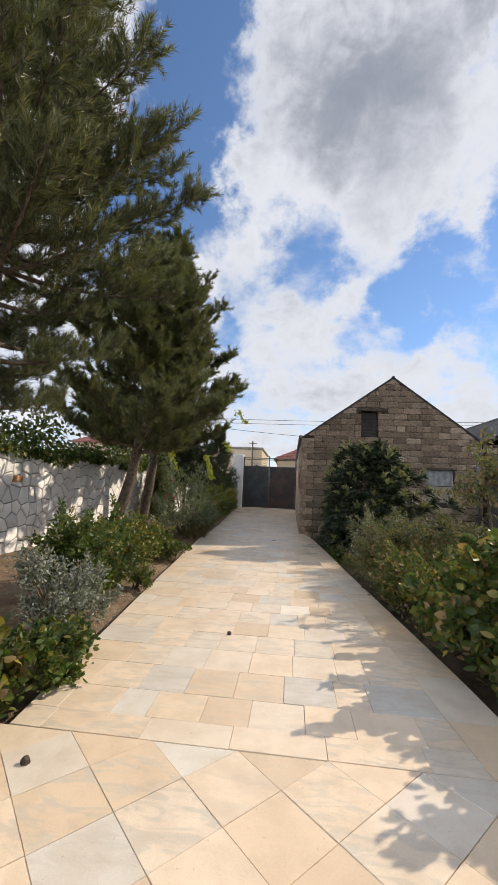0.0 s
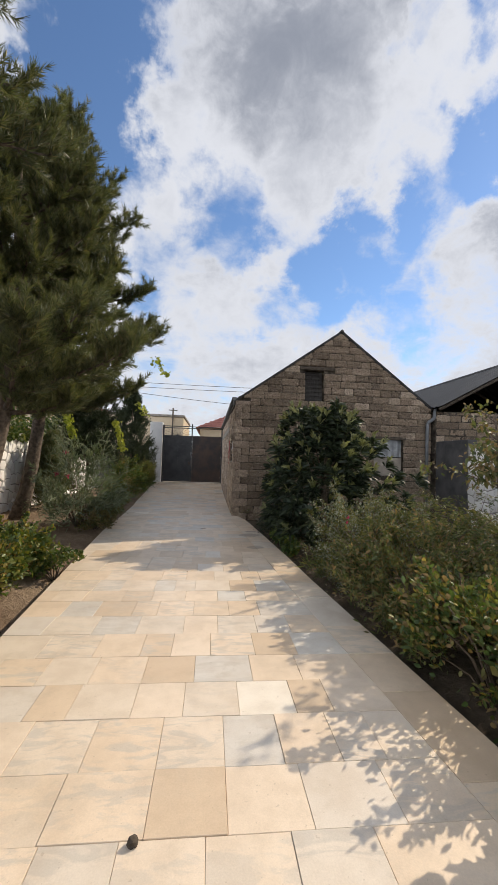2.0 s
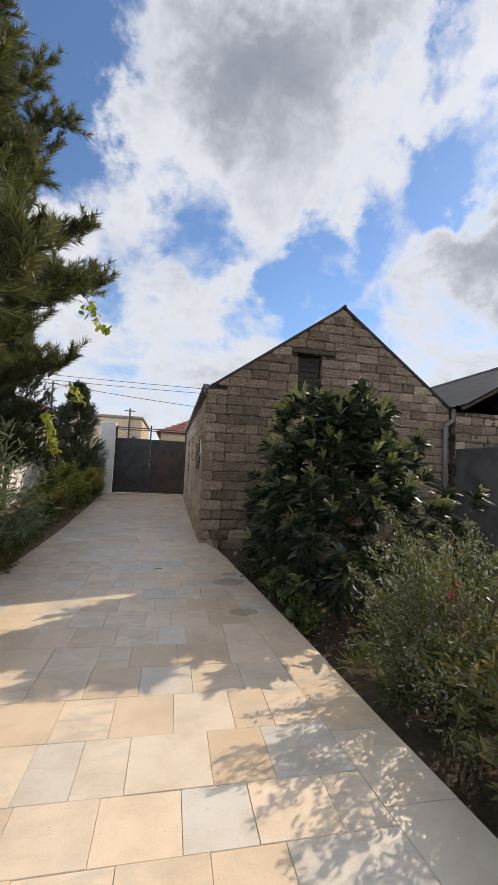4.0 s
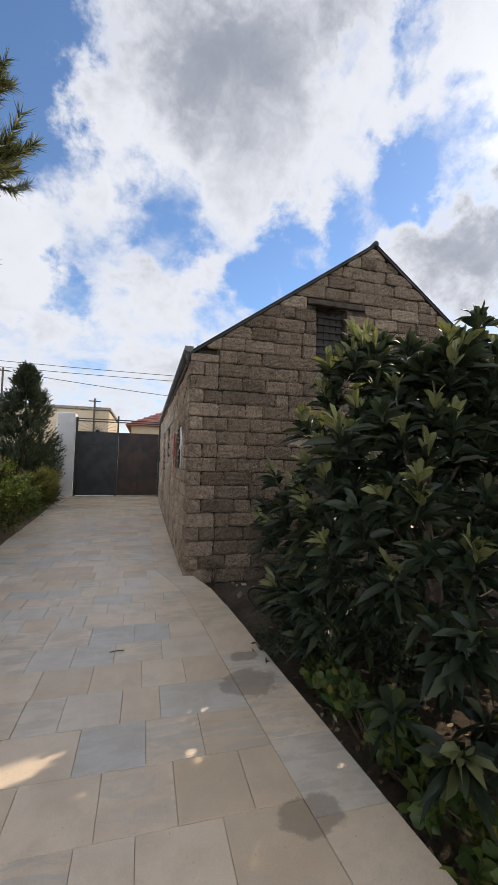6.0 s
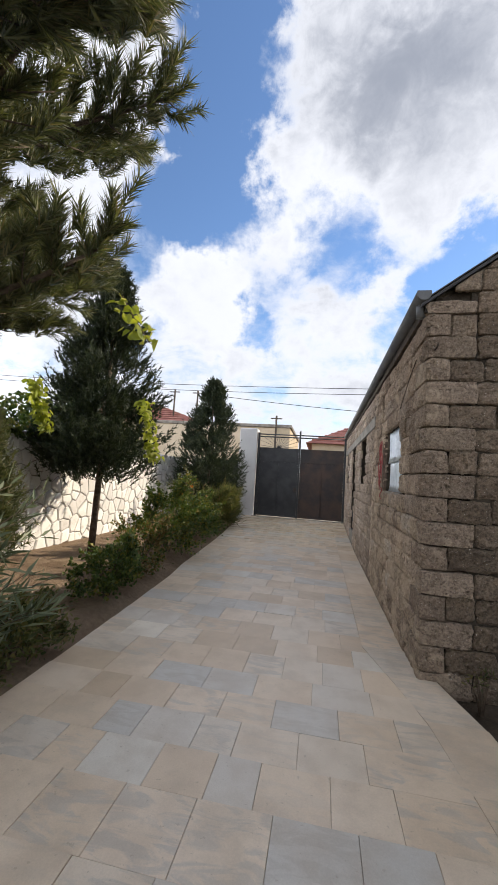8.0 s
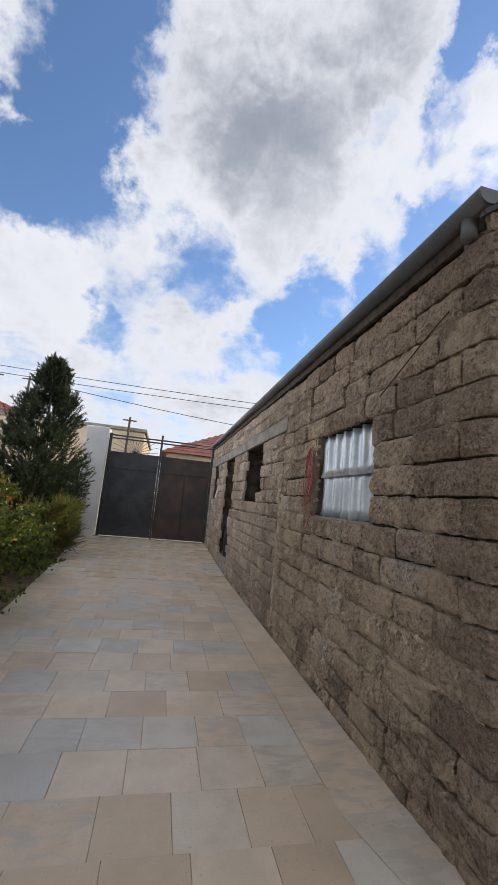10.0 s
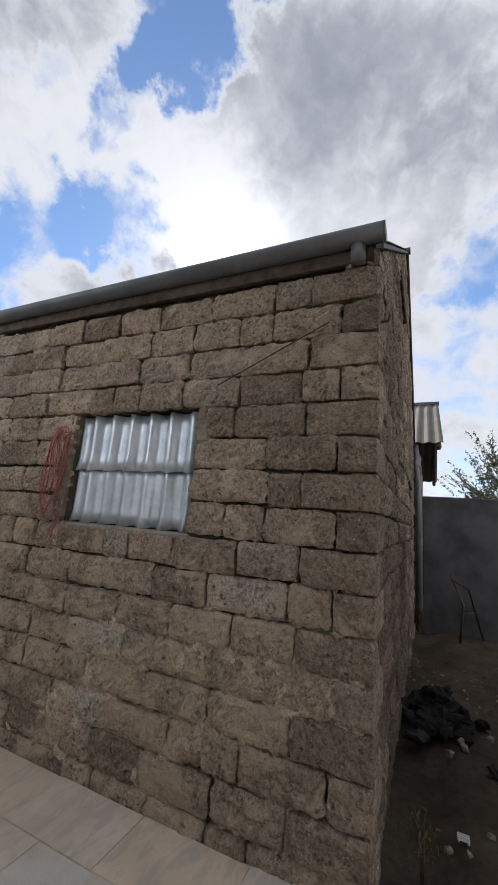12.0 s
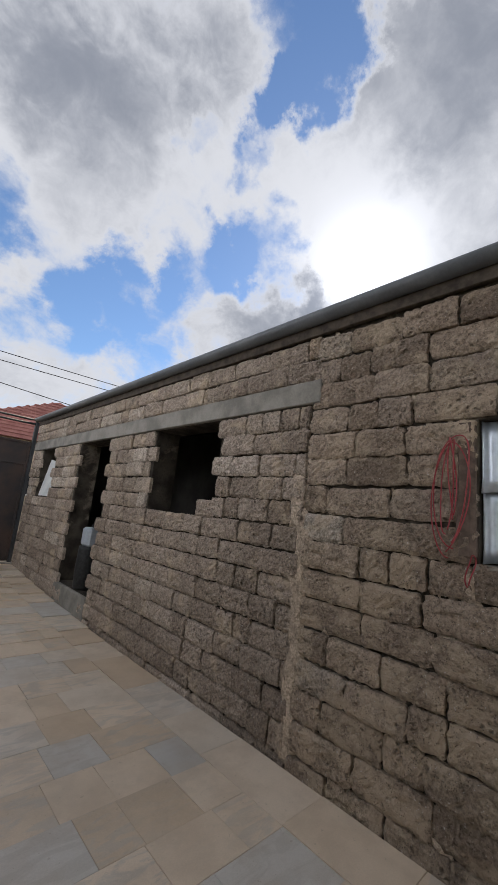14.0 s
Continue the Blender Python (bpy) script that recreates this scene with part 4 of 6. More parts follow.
    hook = thing("wall_hook", "small rusty wire hook at the wall corner", "hook")
    part("stem", tubes_mesh("stem", [([(0.93, GABLE_Y + 0.02, 2.60), (0.94, GABLE_Y - 0.05, 2.61), (0.95, GABLE_Y - 0.06, 2.65)], 0.007, 6)], TIMBER), hook)
    scar = thing("rusty_wire", "thin rusty wire stretched over the wall face", "wire")
    part("wire_strand", tubes_mesh("wire_strand", [([(WALL_X - 0.03, 13.95, 2.60), (WALL_X - 0.04, 14.15, 2.50), (WALL_X - 0.035, 14.62, 2.28)], 0.004, 5)], TIMBER), scar)


openings()


# ---------- gate ----------
def gate():
    z0, z1, x0, x1 = 0.13, 2.58, -2.27, 0.80
    mid = -0.76
    g = thing("metal_gate", "dark grey double steel gate, shut", "gate")
    part("post", box(x0 - 0.03, x0 + 0.05, GATE_Y - 0.05, GATE_Y + 0.05, -0.05, 3.12, 0.006), g, "", STEEL)
    part("post", box(mid - 0.03, mid + 0.03, GATE_Y - 0.07, GATE_Y + 0.02, 0.0, 3.22, 0.006), g, "", STEEL)
    part("post", box(x1, x1 + 0.07, GATE_Y - 0.05, GATE_Y + 0.05, -0.05, 3.02, 0.006), g, "", STEEL)
    for z in (2.98, 3.07):
        part("top_rail", tubes_mesh("top_rail", [([(x0, GATE_Y, z), (x1 + 0.05, GATE_Y, z)], 0.022, 8)], STEEL), g)
    for a, b, mat in ((x0 + 0.055, mid - 0.035, STEEL), (mid + 0.035, x1 - 0.005, STEEL_RUST)):
        leaf = part("leaf", box(a, b, GATE_Y - 0.012, GATE_Y + 0.012, z0, z1), g, "", mat)
        for xx0, xx1, za, zb in ((a, a + 0.045, z0, z1), (b - 0.045, b, z0, z1), (a + 0.046, b - 0.046, z0, z0 + 0.045), (a + 0.046, b - 0.046, z1 - 0.045, z1), (a + 0.046, b - 0.046, 2.08, 2.115)):
            part("stile", box(xx0, xx1, GATE_Y - 0.032, GATE_Y - 0.0125, za, zb, 0.003), leaf, "", mat)
        m = (a + b) / 2
        part("stile", box(m - 0.02, m + 0.02, GATE_Y - 0.030, GATE_Y - 0.0125, z0 + 0.046, 2.079, 0.003), leaf, "", mat)
    part("lock", box(mid - 0.16, mid - 0.06, GATE_Y - 0.06, GATE_Y - 0.0335, 1.02, 1.18, 0.006), g, "", STEEL_RUST)
    part("handle", tubes_mesh("handle", [([(mid - 0.11, GATE_Y - 0.055, 1.22), (mid - 0.11, GATE_Y - 0.10, 1.22), (mid - 0.20, GATE_Y - 0.10, 1.22)], 0.011, 8)], STEEL), g)
    # sunburst of thin bars over the left leaf
    cx = (x0 + mid) / 2
    for k in range(13):
        w = math.pi * (k + 0.5) / 13
        r = min(0.39 / max(math.sin(w), 0.1), 0.66 / max(abs(math.cos(w)), 0.05))
        part("ray_bar", tubes_mesh("ray_bar", [([(cx, GATE_Y, z1), (cx + r * math.cos(w), GATE_Y, z1 + r * math.sin(w))], 0.007, 5)], STEEL), g)
    sillb = part("gate_threshold", box(x0 - 0.1, x1 + 0.1, GATE_Y - 0.12, GATE_Y + 0.3, -0.2, 0.105, 0.01), None, "", CONCRETE)
    tagged(sillb, "pale concrete threshold under the gate", "threshold", kind="structure")
    pil = part("gate_pillar", box(-2.97, -2.32, GATE_Y - 0.10, GATE_Y + 0.45, -0.2, 3.26, 0.02), None, "", WHITE_PAINT)
    tagged(pil, "white rendered gate pillar", "pillar", kind="structure")
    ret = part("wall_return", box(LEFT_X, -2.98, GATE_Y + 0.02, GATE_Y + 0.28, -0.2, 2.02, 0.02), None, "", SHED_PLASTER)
    tagged(ret, "unpainted grey wall between pillar and stone wall", "wall", kind="structure")


gate()


# ---------- white stone boundary walls ----------
def boundary_core():
    for nm, args, label in (("wall_left", (LEFT_X - 0.32, LEFT_X - 0.004, -6, GATE_Y + 0.28, -0.3, 1.97), "whitewashed rubble stone garden wall"),
                            ("wall_right", (6.45, 6.75, -6, 12.2, -0.3, 2.0), "whitewashed rubble stone wall behind the shrubs"),
                            ("wall_behind", (-4.74, 6.44, -6.3, -6.0, -0.3, 2.4), "plain white wall closing the court")):
        tagged(part(nm, box(*args, 0.02), None, "", WHITE_PAINT if nm == "wall_behind" else STONE_JOINT), label, "wall", kind="structure")
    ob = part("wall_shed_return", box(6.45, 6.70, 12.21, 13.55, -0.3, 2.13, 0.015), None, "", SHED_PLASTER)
    tagged(ob, "cement rendered garden wall by the shed, shade in its colour", "wall", kind="structure")


def rubble_cells(rng, u0, u1, z0, z1, size):
    """Irregular stones: cells of a jittered grid, each cut by its neighbours."""
    nu, nz = int((u1 - u0) / size), int((z1 - z0) / size)
    su, sz = (u1 - u0) / nu, (z1 - z0) / nz
    seeds = {(i, j): (u0 + (i + 0.5 + rng.uniform(-0.42, 0.42)) * su, z0 + (j + 0.5 + rng.uniform(-0.42, 0.42)) * sz) for i in range(-1, nu + 1) for j in range(-1, nz + 1)}
    cells = []
    for i in range(nu):
        for j in range(nz):
            p = seeds[i, j]
            poly = [(p[0] - 2 * su, p[1] - 2 * sz), (p[0] + 2 * su, p[1] - 2 * sz), (p[0] + 2 * su, p[1] + 2 * sz), (p[0] - 2 * su, p[1] + 2 * sz)]
            for di in (-2, -1, 0, 1, 2):
                for dj in (-2, -1, 0, 1, 2):
                    q = seeds.get((i + di, j + dj))
                    if q and (di or dj):
                        nx, nz2 = q[0] - p[0], q[1] - p[1]
                        ln = math.hypot(nx, nz2)
                        d = (nx * (p[0] + q[0]) + nz2 * (p[1] + q[1])) / 2 / ln - 0.011
                        poly = clip_poly(poly, nx / ln, nz2 / ln, d)
                        if len(poly) < 3:
                            break
            for a, b, d in ((1, 0, u1), (-1, 0, -u0), (0, 1, z1), (0, -1, -z0)):
                poly = clip_poly(poly, a, b, d)
            if len(poly) > 2 and area(poly) > 0.004:
                cells.append(poly)
    return cells


def stone_shape(rng, poly, face, sign):
    """A stone proud of its wall: an outline, a rounded shoulder and an uneven face."""
    c = np.mean(poly, axis=0)
    k = len(poly)
    h = rng.uniform(0.014, 0.035)
    vs = []
    for s, d in ((1.0, -0.01), (0.985, h * 0.6), (0.86, h)):
        for q in poly:
            u, z = c + (np.array(q) - c) * s
            vs.append((face + sign * (d + (rng.uniform(-0.004, 0.004) if s < 0.99 else 0)), u, z))
    vs.append((face + sign * h * rng.uniform(0.9, 1.3), c[0], c[1]))
    fs = []
    for i in range(k):
        j = (i + 1) % k
        for r in (0, 1):
            f = (r * k + i, r * k + j, (r + 1) * k + j, (r + 1) * k + i)
            fs.append(f if sign > 0 else f[::-1])
        f = (2 * k + i, 2 * k + j, 3 * k)
        fs.append(f if sign > 0 else f[::-1])
    return vs, fs


def boundary_stones():
    rng = np.random.default_rng(21)
    for nm, face, sign, u0, u1, z1, near in (("wall_left", LEFT_X, 1, -1.0, GATE_Y, 1.965, (5.2, 11.4)), ("wall_right", 6.45, -1, 2.0, 12.18, 1.99, (9.6, 12.2))):
        host = bpy.data.objects[nm]
        rest_v, rest_f, count = [], [], 0
        for poly in rubble_cells(rng, u0, u1, 0.0 - 0.06, z1, 0.235):
            vs, fs = stone_shape(rng, poly, face, sign)
            if near[0] < poly[0][0] < near[1] and count < 300:
                ob = part("stone", mesh_of("stone", vs, fs, STONE), host)
                count += 1
            else:
                o = len(rest_v)
                rest_v += vs
                rest_f += [tuple(i + o for i in f) for f in fs]
        ob = part("stone_rest", mesh_of("stone_rest", rest_v, rest_f, STONE_REST), host, "whitewashed rubble stones")
        ob["kind"] = "stuff"
    vent = part("brick_vent", box(LEFT_X - 0.02, LEFT_X + 0.045, 7.98, 8.24, 1.32, 1.44, 0.008), None, "", plain("orange_brick", (0.40, 0.20, 0.10), (0.50, 0.27, 0.15), 8.0, 0.9, 0.5))
    tagged(vent, "orange brick set in the white stone wall", "brick")


boundary_core()


# ---------- shed beside the house ----------
def shed():
    s = thing("shed", "block shed with a dark ribbed metal roof", "shed")
    ex, rx, ez, rz, y0, y1 = 6.38, 9.4, 3.08, 4.72, 13.2, 24.0
    for side in (-1, 1):
        xe = rx + side * (rx - ex)
        part("roof_sheet", ribbed_sheet((rx, y0, rz), (0, y1 - y0, 0), (xe - rx, 0, ez - rz), 0.006, 0.19, 0.026, ROOFING, "roof_sheet"), s)
    part("ridge_cap", tubes_mesh("ridge_cap", [([(rx, y0 - 0.02, rz), (rx, y1, rz)], 0.06, 8)], ROOFING), s)
    for y in (y0 + 0.08, 15.0, 17.0):
        part("rafter", tubes_mesh("rafter", [([(ex, y, ez - 0.09), (rx, y, rz - 0.09), (2 * rx - ex, y, ez - 0.09)], 0.05, 6)], TIMBER), s)
    part("wall", box(6.46, 12.4, 13.60, 13.88, -0.2, 2.98, 0.01), s, "", MORTAR)
    part("wall", box(12.1, 12.4, 13.89, 24.0, -0.2, 3.0, 0.01), s, "", MORTAR)
    part("wall", box(6.46, 12.09, 23.7, 24.0, -0.2, 4.6, 0.01), s, "", MORTAR)
    return s


SHED = shed()


# ---------- houses, poles and cables beyond the gate ----------
def far_house(name, label, x0, x1, y0, y1, wall_h, roof_h, roof_mat, wall_mat, windows):
    h = thing(name, label, "house")
    wall = part("wall", box(x0, x1, y0, y1, -0.2, wall_h, 0.03), h, "", wall_mat)
    if roof_h:
        xm, o = (x0 + x1) / 2, 0.35
        vs = [(x0 - o, y0 - o, wall_h), (x1 + o, y0 - o, wall_h), (x1 + o, y1 + o, wall_h), (x0 - o, y1 + o, wall_h), (xm, y0 + 1.6, wall_h + roof_h), (xm, y1 - 1.6, wall_h + roof_h)]
        part("roof", mesh_of("roof", vs, [(0, 1, 4), (1, 2, 5, 4), (2, 3, 5), (3, 0, 4, 5), (3, 2, 1, 0)], roof_mat), h)
        tiles = []
        for k in range(1, 14):
            s = k / 14
            a = Vector(vs[0]).lerp(Vector(vs[4]), s)
            b = Vector(vs[1]).lerp(Vector(vs[4]), s)
            tiles.append(([a + Vector((0, 0, 0.02)), b + Vector((0, 0, 0.02))], 0.035, 5))
            c = Vector(vs[2]).lerp(Vector(vs[5]), s)
            tiles.append(([b + Vector((0, 0, 0.02)), c + Vector((0, 0, 0.02))], 0.035, 5))
            e = Vector(vs[3]).lerp(Vector(vs[5]), s)
            tiles.append(([a + Vector((0, 0, 0.02)), e + Vector((0, 0, 0.02))], 0.035, 5))
        part("tile_course", tubes_mesh("tile_course", tiles, roof_mat), h)
    else:
        part("parapet", box(x0 - 0.08, x1 + 0.08, y0 - 0.08, y1 + 0.08, wall_h, wall_h + 0.16, 0.02), h, "", CONCRETE)
    for wx, wz in windows:
        w = part("window", box(wx, wx + 0.8, y0 - 0.03, y0 - 0.002, wz, wz + 1.0, 0.01), h, "", WHITE_PAINT)
        part("pane", box(wx + 0.07, wx + 0.73, y0 - 0.036, y0 - 0.0315, wz + 0.07, wz + 0.93), w, "", GLASS_DARK)
    return h


def beyond():
    far_house("cream_house", "cream rendered flat-roofed house behind the gate", -9.5, -1.68, 30.5, 38.0, 4.15, 0, None, CREAM_RENDER, [(-3.2, 1.6)])
    far_house("red_roof_house", "low house with a red tiled hipped roof", -0.6, 9.0, 33.5, 43.0, 3.7, 2.3, RED_TILE, CREAM_RENDER, [(0.6, 1.4), (3.0, 1.4)])
    far_house("distant_house", "house with a dull red metal roof", -17.5, -7.2, 31.5, 40.0, 4.4, 1.9, RED_TILE, CREAM_RENDER, [(-9.0, 2.2)])
    for x, y, h in ((-8.6, 31.5, 6.3), (-7.1, 31.2, 6.2), (-2.4, 30.3, 4.75), (-30, 34.1, 8.2), (22, 31.1, 7.2), (14, 33, 5.4)):
        p = thing("pole", "thin dark utility pole beyond the wall", "pole", "poles beyond the wall")
        part("shaft", tubes_mesh("shaft", [([(x, y, -0.2), (x, y, h)], 0.05, 8)], TIMBER), p)
        part("crossarm", tubes_mesh("crossarm", [([(x - 0.3, y, h - 0.15), (x + 0.3, y, h - 0.15)], 0.03, 6)], TIMBER), p)
    for a, b, sag in (((-30, 34, 8.0), (22, 31, 7.0), 0.7), ((-30, 34.2, 7.75), (22, 31.2, 6.85), 0.8), ((-7.1, 31.2, 6.05), (14, 33, 5.25), 0.3)):
        pts = [Vector(a).lerp(Vector(b), k / 24) - Vector((0, 0, sag * 4 * (k / 24) * (1 - k / 24))) for k in range(25)]
        c = thing("overhead_cable", "black overhead cable sagging across the street", "cable", "overhead cables")
        part("strand", tubes_mesh("strand", [(pts, 0.016, 5)], WIRE), c)


beyond()


# ---------- plants ----------
def unit(v):
    return v / np.maximum(np.linalg.norm(v, axis=1, keepdims=True), 1e-6)


def leaf_arrays(rng, P, D, length, width, droop=0.15, fold=0.18):
    """Folded leaves at P along D: a rounded outline where the leaf is broad, a lance shape where it is narrow."""
    n = len(P)
    L = length * rng.uniform(0.65, 1.25, (n, 1))
    W = width * rng.uniform(0.7, 1.2, (n, 1))
    D = unit(D)
    side = unit(np.cross(D, unit(rng.normal(size=(n, 3)))))
    up = np.cross(side, D)
    down = np.array([0, 0, 1.0]) * L * droop

    def at(s, w, lift):
        return P + D * L * s - down * s * s + side * W * w + up * W * lift
    i = np.arange(n)[:, None]
    if width / length < 0.16:
        V = np.stack([P, at(0.45, 0.5, fold), at(1.0, 0, 0), at(0.45, -0.5, fold)], axis=1).reshape(-1, 3)
        return V, np.concatenate([i * 4 + np.array([[0, 1, 2]]), i * 4 + np.array([[0, 2, 3]])])
    V = np.stack([P, at(0.30, 0.44, fold), at(0.68, 0.42, fold), at(1.0, 0, 0), at(0.68, -0.42, fold), at(0.30, -0.44, fold), at(0.5, 0, 0)], axis=1).reshape(-1, 3)
    F = np.concatenate([i * 7 + np.array([[a, b, 6]]) for a, b in ((0, 1), (1, 2), (2, 3), (3, 4), (4, 5), (5, 0))])
    return V, F


def needle_arrays(rng, P, D, length, width):
    n = len(P)
    D = unit(D)
    side = unit(np.cross(D, unit(rng.normal(size=(n, 3))))) * width / 2
    V = np.stack([P - side, P + side, P + D * length * rng.uniform(0.7, 1.15, (n, 1))], axis=1).reshape(-1, 3)
    return V, np.arange(n * 3).reshape(-1, 3)


def join_arrays(*pairs):
    vs, fs, o = [], [], 0
    for V, F in pairs:
        vs.append(V)
        fs.append(F + o)
        o += len(V)
    return np.concatenate(vs), np.concatenate(fs)


def pine(at, height, base_z, radius, seed, lean=0.5, bare=0.0, full=1.0):
    """A pine: a leaning trunk, whorls of limbs that turn up at the ends, side twigs, and brush-like upright shoots on them."""
    rng = np.random.default_rng(seed)
    t = thing("pine_tree", "tall dense pine with long needles and leaning trunk", "tree", "pines along the stone wall", at=at)
    hs = np.linspace(0, 1, 16)
    trunk = [(lean * (1 - math.exp(-4.5 * s)) + 0.05 * math.sin(6 * s + seed), 0.05 * math.sin(5 * s), -0.1 + height * s) for s in hs]
    part("trunk", tubes_mesh("trunk", [(trunk, [0.165 * (1 - 0.93 * s) + (0.05 if s < 0.03 else 0) for s in hs], 10)], BARK), t)
    limbs, P, D = [], [], []
    tz, tx, ty = [q[2] for q in trunk], [q[0] for q in trunk], [q[1] for q in trunk]
    z, turn = base_z, rng.uniform(0, 6)
    while z < height - 0.25:
        s = (z - base_z) / (height - base_z)
        reach = radius * (1 - s) ** 0.92 * (0.80 + 0.20 * min(1, s * 8)) + 0.20
        count = round((6 if s < 0.7 else 5) * full)
        turn += rng.uniform(0.3, 0.9)
        for k in range(count):
            a = turn + 2 * math.pi * (k + rng.uniform(-0.25, 0.25)) / count
            ln = reach * rng.uniform(0.52, 1.12)
            rise = rng.uniform(0.20, 0.46) + 0.50 * s
            if bare and z < bare and math.cos(a) > 0.1 and math.sin(a) < 0.75:
                continue
            c = np.array([np.interp(z, tz, tx), np.interp(z, tz, ty), z + rng.uniform(-0.15, 0.15)])
            d = np.array([math.cos(a), math.sin(a), 0])
            across = np.array([-d[1], d[0], 0])

            def at_limb(u):
                return c + d * ln * u + np.array([0, 0, ln * (rise * u ** 1.7 - 0.08 * u)])
            us = np.linspace(0, 1, 6)
            limbs.append(([at_limb(u) for u in us], [0.036 * (1 - 0.85 * u) * (1.2 - s) + 0.004 for u in us], 5))
            m = max(5, int(ln * 6.5))
            for q in range(m):
                u = 0.22 + 0.78 * (q + rng.uniform(0, 1)) / m
                base = at_limb(u)
                side = (1 if q % 2 else -1) * across
                way = unit((d * 0.75 + side * rng.uniform(0.4, 1.1) + np.array([0, 0, rng.uniform(-0.15, 0.65)]))[None, :])[0]
                tl = (0.20 + 0.50 * (1 - u)) * min(1.0, 0.45 + ln * 0.4) * rng.uniform(0.7, 1.2)
                tip = base + way * tl + np.array([0, 0, 0.12 * tl])
                limbs.append(([base, (base + tip) / 2 - np.array([0, 0, 0.02]), tip], [0.008, 0.006, 0.004], 4))
                for w in (1.0, 0.80, 0.58, 0.34, 0.12):
                    if w < 0.9 and rng.uniform() < 0.10:
                        continue
                    P.append(base + (tip - base) * w + rng.normal(0, 0.03, 3))
                    D.append(unit((way * 0.50 + rng.normal(0, 0.30, 3) + np.array([0, 0, 0.72]))[None, :])[0])
            P.append(at_limb(1.0))
            D.append(unit((d * 0.7 + np.array([0, 0, 0.75]))[None, :])[0])
        z += rng.uniform(0.38, 0.60)
    for w in (0.0, 0.2, 0.4):
        P.append(np.array([tx[-1], ty[-1], height - 0.05 - w]))
        D.append(np.array([0.05, 0.0, 1.0]))
    part("limb", tubes_mesh("limb", limbs, BARK), t)
    P, D = np.array(P), np.array(D)
    k = int(min(130, max(60, 480000 / len(P))))
    size = rng.uniform(0.75, 1.25, (len(P), 1, 1))
    along = rng.uniform(-0.08, 0.30, (len(P), k, 1))
    out = rng.normal(0, 1, (len(P), k, 3))
    out -= (out * D[:, None, :]).sum(2, keepdims=True) * D[:, None, :]
    out /= np.linalg.norm(out, axis=2, keepdims=True)
    NP = (P[:, None, :] + D[:, None, :] * along * size + out * 0.006).reshape(-1, 3)
    ND = (D[:, None, :] * rng.uniform(0.7, 1.3, (len(P), k, 1)) + out * 0.75).reshape(-1, 3)
    V, F = needle_arrays(rng, NP, ND, 0.14, 0.0115)
    part("needles", mesh_of("needles", V, F, NEEDLE), t)
    return t


def conifer(name, label, at, height, base_z, radius, seed, mat, power=0.9):
    """A small dense conifer with scale-like sprays."""
    rng = np.random.default_rng(seed)
    t = thing(name, label, "tree", at=at)
    part("trunk", tubes_mesh("trunk", [([(0, 0, -0.1), (0.03, 0.02, height * 0.5), (0, 0, height * 0.97)], [0.06, 0.045, 0.008], 8)], BARK), t)
    m = int(46 * height)
    s = rng.uniform(0, 1, m) ** 1.25
    a = rng.uniform(0, 2 * math.pi, m)
    r = radius * (1 - s) ** power * rng.uniform(0.5, 1.12, m) * (0.6 + 0.4 * np.minimum(1, s * 7)) + 0.02
    C = np.stack([r * np.cos(a), r * np.sin(a), base_z + s * (height - base_z)], 1)
    n = int(3000 * height / 3)
    who = rng.integers(0, m, n)
    P = C[who] + rng.normal(0, 1, (n, 3)) * (0.05 + 0.085 * (1 - s[who]))[:, None] * np.array([1, 1, 1.1])
    P *= np.where(rng.uniform(0, 1, (n, 1)) < 0.25, np.array([[0.5, 0.5, 1.0]]), 1.0)
    a = np.arctan2(P[:, 1], P[:, 0])
    D = unit(np.stack([np.cos(a), np.sin(a), 0.9 + 0.8 * s[who]], 1) + rng.normal(0, 0.35, (n, 3)))
    k = 22
    NP = (P[:, None, :] + D[:, None, :] * rng.uniform(-0.1, 0.12, (n, k, 1))).reshape(-1, 3)
    ND = (D[:, None, :] + rng.normal(0, 0.55, (n, k, 3))).reshape(-1, 3)
    V, F = needle_arrays(rng, NP, ND, 0.09, 0.018)
    part("foliage", mesh_of("foliage", V, F, mat), t)
    return t


